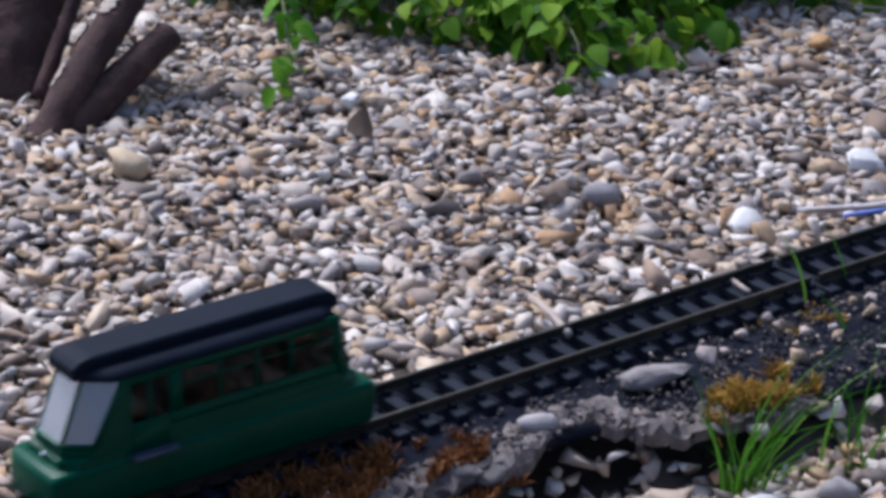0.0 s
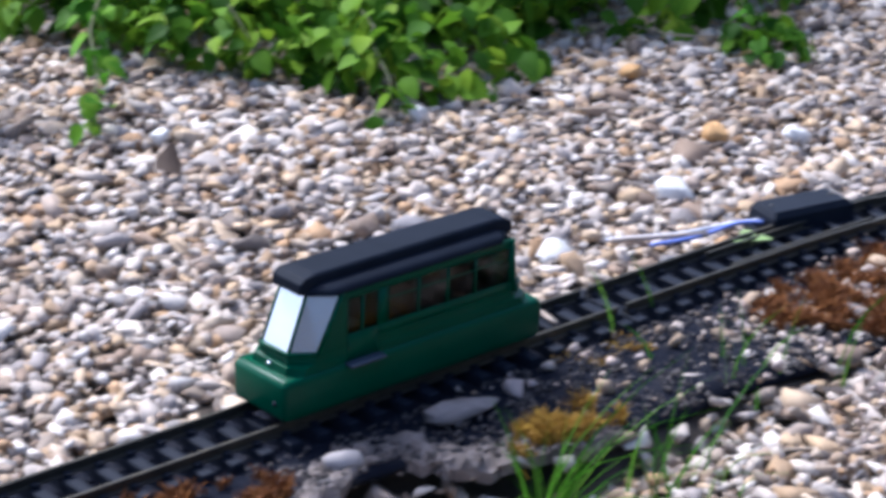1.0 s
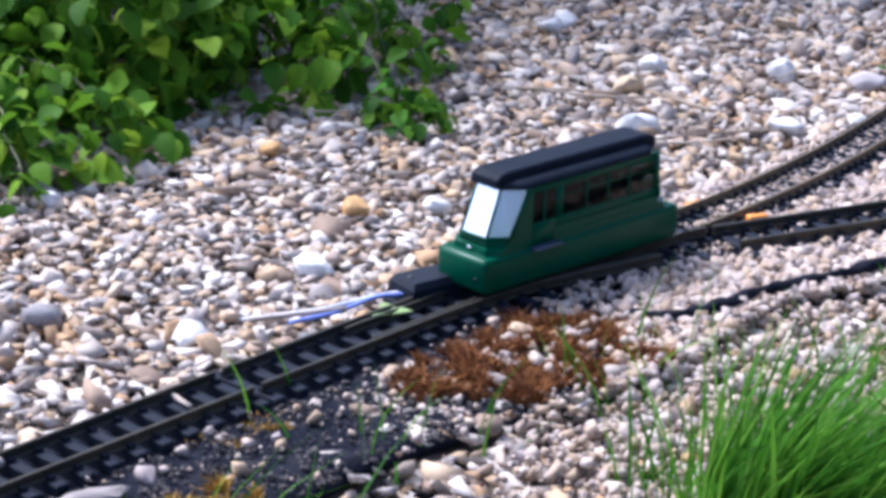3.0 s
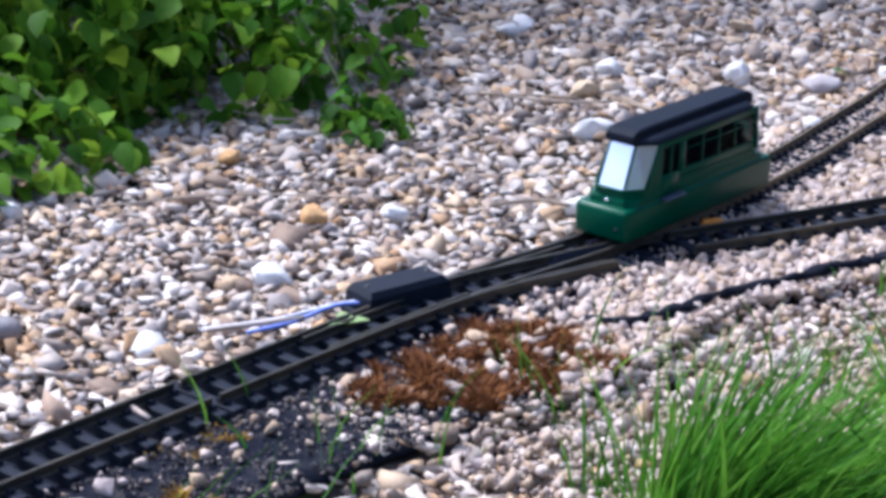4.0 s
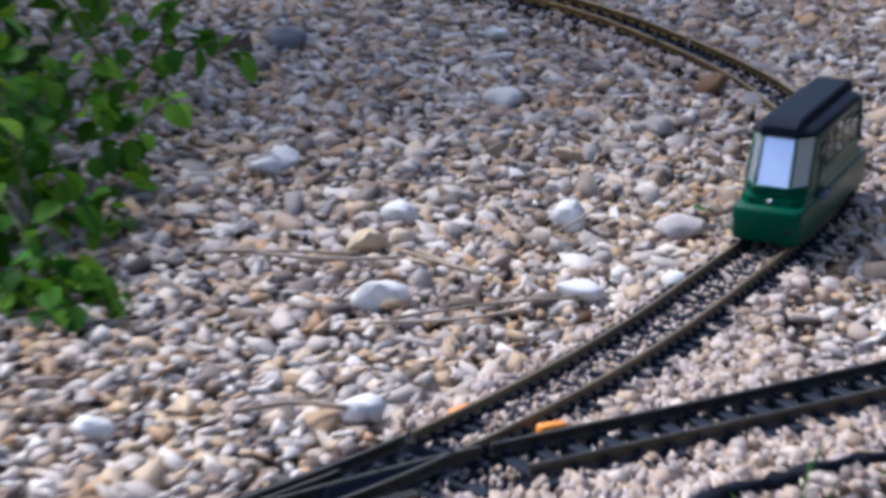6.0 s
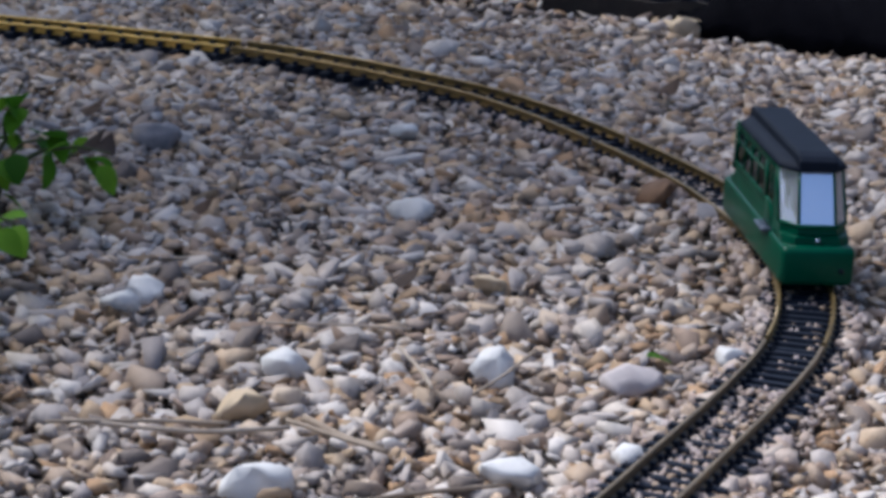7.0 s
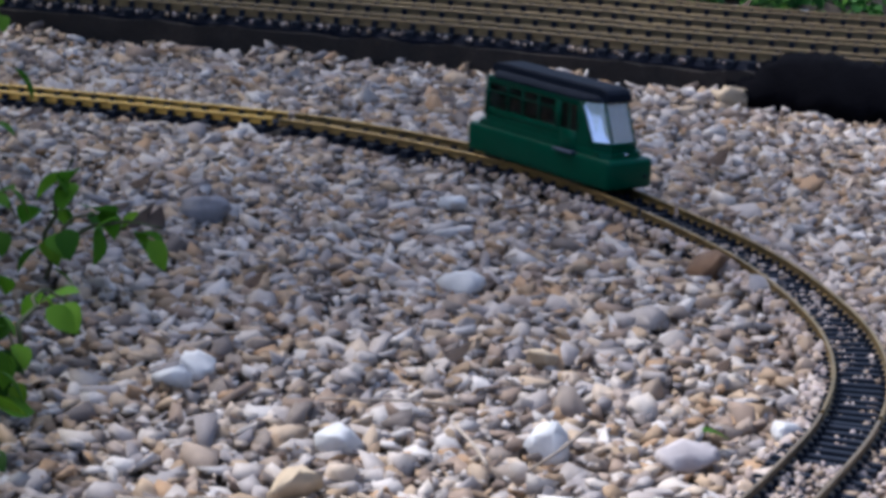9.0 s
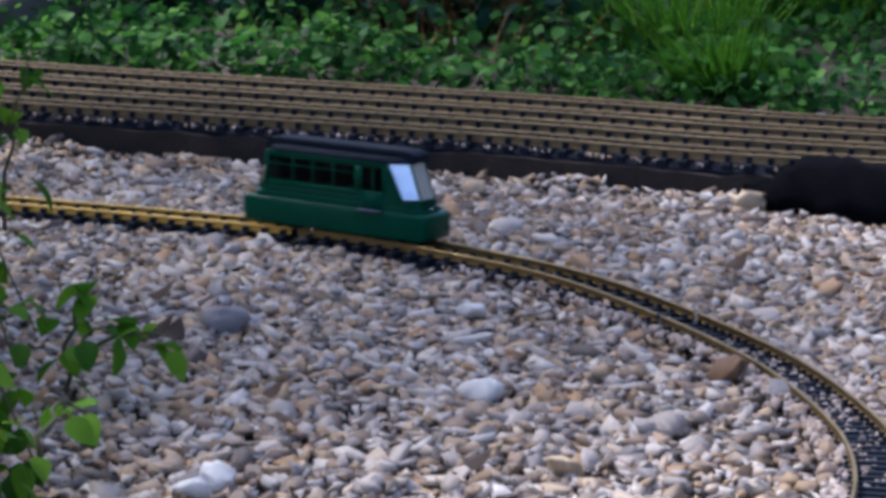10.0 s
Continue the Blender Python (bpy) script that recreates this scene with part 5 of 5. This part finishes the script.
ivy, shrub, ivy_shape = [], [], leaf_points(1.0, 0.95, 0.15)
for _ in range(30000):
    q = PLINTH[rnd.randrange(60, len(PLINTH) - 40)]
    d = 0.58 + rnd.random() ** 1.3 * 1.75
    x, y = q[0] + 0.27 * d, q[1] + 0.96 * d
    thin = noise.noise((x * 4.2, y * 4.2, 9))
    if rnd.random() < 0.5 and thin < -0.08 or (x > 0.50 and y < 2.75 and rnd.random() < 0.2):
        continue
    base = 0.046 + 0.28 * min(1, max(0, (d - 0.6) / 1.7))
    if x < 0.15 and d > 0.95 and rnd.random() < 0.55:
        shrub.append((x, y, base + rnd.random() * 0.16, rnd.uniform(0.03, 0.055), rnd.uniform(0, 6.28), rnd.uniform(0.0, 1.1), rnd.gauss(0, 0.5)))
    elif rnd.random() < 0.55:
        ivy.append((x, y, base + rnd.random() ** 1.8 * (0.05 + 0.10 * max(0, thin + 0.2)), rnd.uniform(0.014, 0.032), rnd.uniform(0, 6.28), rnd.uniform(-0.2, 1.0), rnd.gauss(0, 0.5)))
tagged(leaves_mesh("ivy", ivy, ivy_leaf, *ivy_shape), "trailing green ivy and seedlings covering the bank", "ivy", kind="stuff")
tagged(leaves_mesh("low_shrub", shrub, shrub_leaf), "dark bluish green shrub leaves behind the ivy", "shrub", kind="stuff")
grass("grass_clump", "fountain of long green grass behind the raised tracks", 0.35, 2.40, 0.055, 0.045, 280, 0.145, (-0.10, -0.1), grass_mat, 61, 0.0034, 0.05)
grass("grass_clump", "wide spreading blades at the foot of the grass fountain", 0.34, 2.41, 0.08, 0.05, 300, 0.12, (-0.45, -0.25), grass_mat, 65, 0.0034, 0.05)
grass("grass_clump", "tall green grass at the back of the bank", 0.66, 3.00, 0.30, 0.2, 1300, 0.30, (0.0, -0.1), grass_mat, 62, 0.0035, 0.12)
grass("grass_clump", "green grass behind the fountain of blades", 0.30, 2.75, 0.16, 0.12, 420, 0.20, (-0.1, -0.1), grass_mat, 66, 0.0032, 0.08)
grass("dry_grass", "bent brown dry grass on the bank", -0.16, 2.95, 0.16, 0.10, 520, 0.30, (-0.2, -0.15), dry_grass, 63, 0.003, 0.09)
grass("dry_grass", "dry stalks among the ivy", -0.05, 2.75, 0.3, 0.10, 90, 0.16, (0.2, -0.1), dry_grass, 64, 0.0025, 0.06)
for pts, r in (([(-0.705, 2.86, 0.105), (-0.69, 2.76, 0.078), (-0.62, 2.69, 0.062)], 0.0022), ([(0.40, 2.42, 0.055), (0.47, 2.46, 0.066), (0.58, 2.50, 0.072)], 0.005), ([(0.46, 2.50, 0.07), (0.55, 2.53, 0.08), (0.62, 2.52, 0.075)], 0.004), ([(-0.13, 2.66, 0.06), (-0.135, 2.66, 0.13)], 0.0016)):
    twig("bleached twig at the foot of the planted bank", pts, r, wood_mat)
for k in range(16):
    x = rnd.uniform(-0.6, 0.7)
    y = float(np.interp(x, PLINTH[:, 0] + 0.16, PLINTH[:, 1] + 0.57)) + rnd.uniform(0.0, 0.06)
    odd_stone("stone", x, y, rnd.uniform(0.006, 0.013), rnd.choice((WHITE, TAN, GREY)), "small stone at the foot of the planted bank", 140 + k, 0.6, rnd.uniform(0, 3), 0.050)
for k in range(26):
    x = rnd.uniform(-0.7, 0.75)
    y = float(np.interp(x, PLINTH[:, 0] + 0.16, PLINTH[:, 1] + 0.57)) + rnd.uniform(-0.03, 0.10)
    fallen("curled brown dead leaf below the ivy", x, y, rnd.uniform(0.022, 0.04), rnd.uniform(0, 6), -0.2, 0.060)
odd_stone("boulder", -0.97, 2.98, 0.10, [(0.07, 0.065, 0.062), (0.13, 0.122, 0.118)], "grey stone block half hidden behind ivy", 190, 0.8, 0.3, 0.11)
# closing hedge far behind the bank
hedge = []
for _ in range(2600):
    x = rnd.uniform(-3.2, 3.4)
    z = 0.25 + rnd.random() * 0.5
    hedge.append((x, 4.7 + 0.35 * noise.noise((x * 2, z * 2, 0)) + rnd.uniform(-0.1, 0.2) - 0.25 * x, z, rnd.uniform(0.05, 0.11), rnd.uniform(0, 6.28), rnd.uniform(-0.2, 1.2), rnd.gauss(0, 0.5)))
tagged(leaves_mesh("hedge", hedge, ivy_leaf), "dense leafy hedge behind the planted bank", "hedge", kind="stuff")


def motions():
    # where the car's front end stands along the route, second by second
    stations = [(0.0, 0.035), (0.5, 0.225), (1.0, 0.418), (1.5, 0.603), (2.0, 0.785), (2.5, 0.950), (3.0, 1.110), (3.5, 1.240), (4.0, 1.372), (4.5, 1.508), (5.0, 1.686), (5.5, 1.892), (6.0, 2.045),
                (6.5, 2.232), (7.0, 2.412), (7.5, 2.586), (8.0, 2.773), (8.5, 2.948), (9.0, 3.128), (9.5, 3.315), (10.0, 3.520)]
    rows = []
    for t, s in stations:
        a = [float(np.interp(s + 0.137 - 0.066, ROUTE_S, ROUTE[:, i])) for i in (0, 1)]
        b = [float(np.interp(s + 0.137 + 0.066, ROUTE_S, ROUTE[:, i])) for i in (0, 1)]
        heading = math.degrees(math.atan2(a[1] - b[1], a[0] - b[0]))
        rows.append((t, pose((a[0] + b[0]) / 2, (a[1] + b[1]) / 2, RAIL_TOP, 0, 0, heading)))
    walk(railcar, rows)


motions()
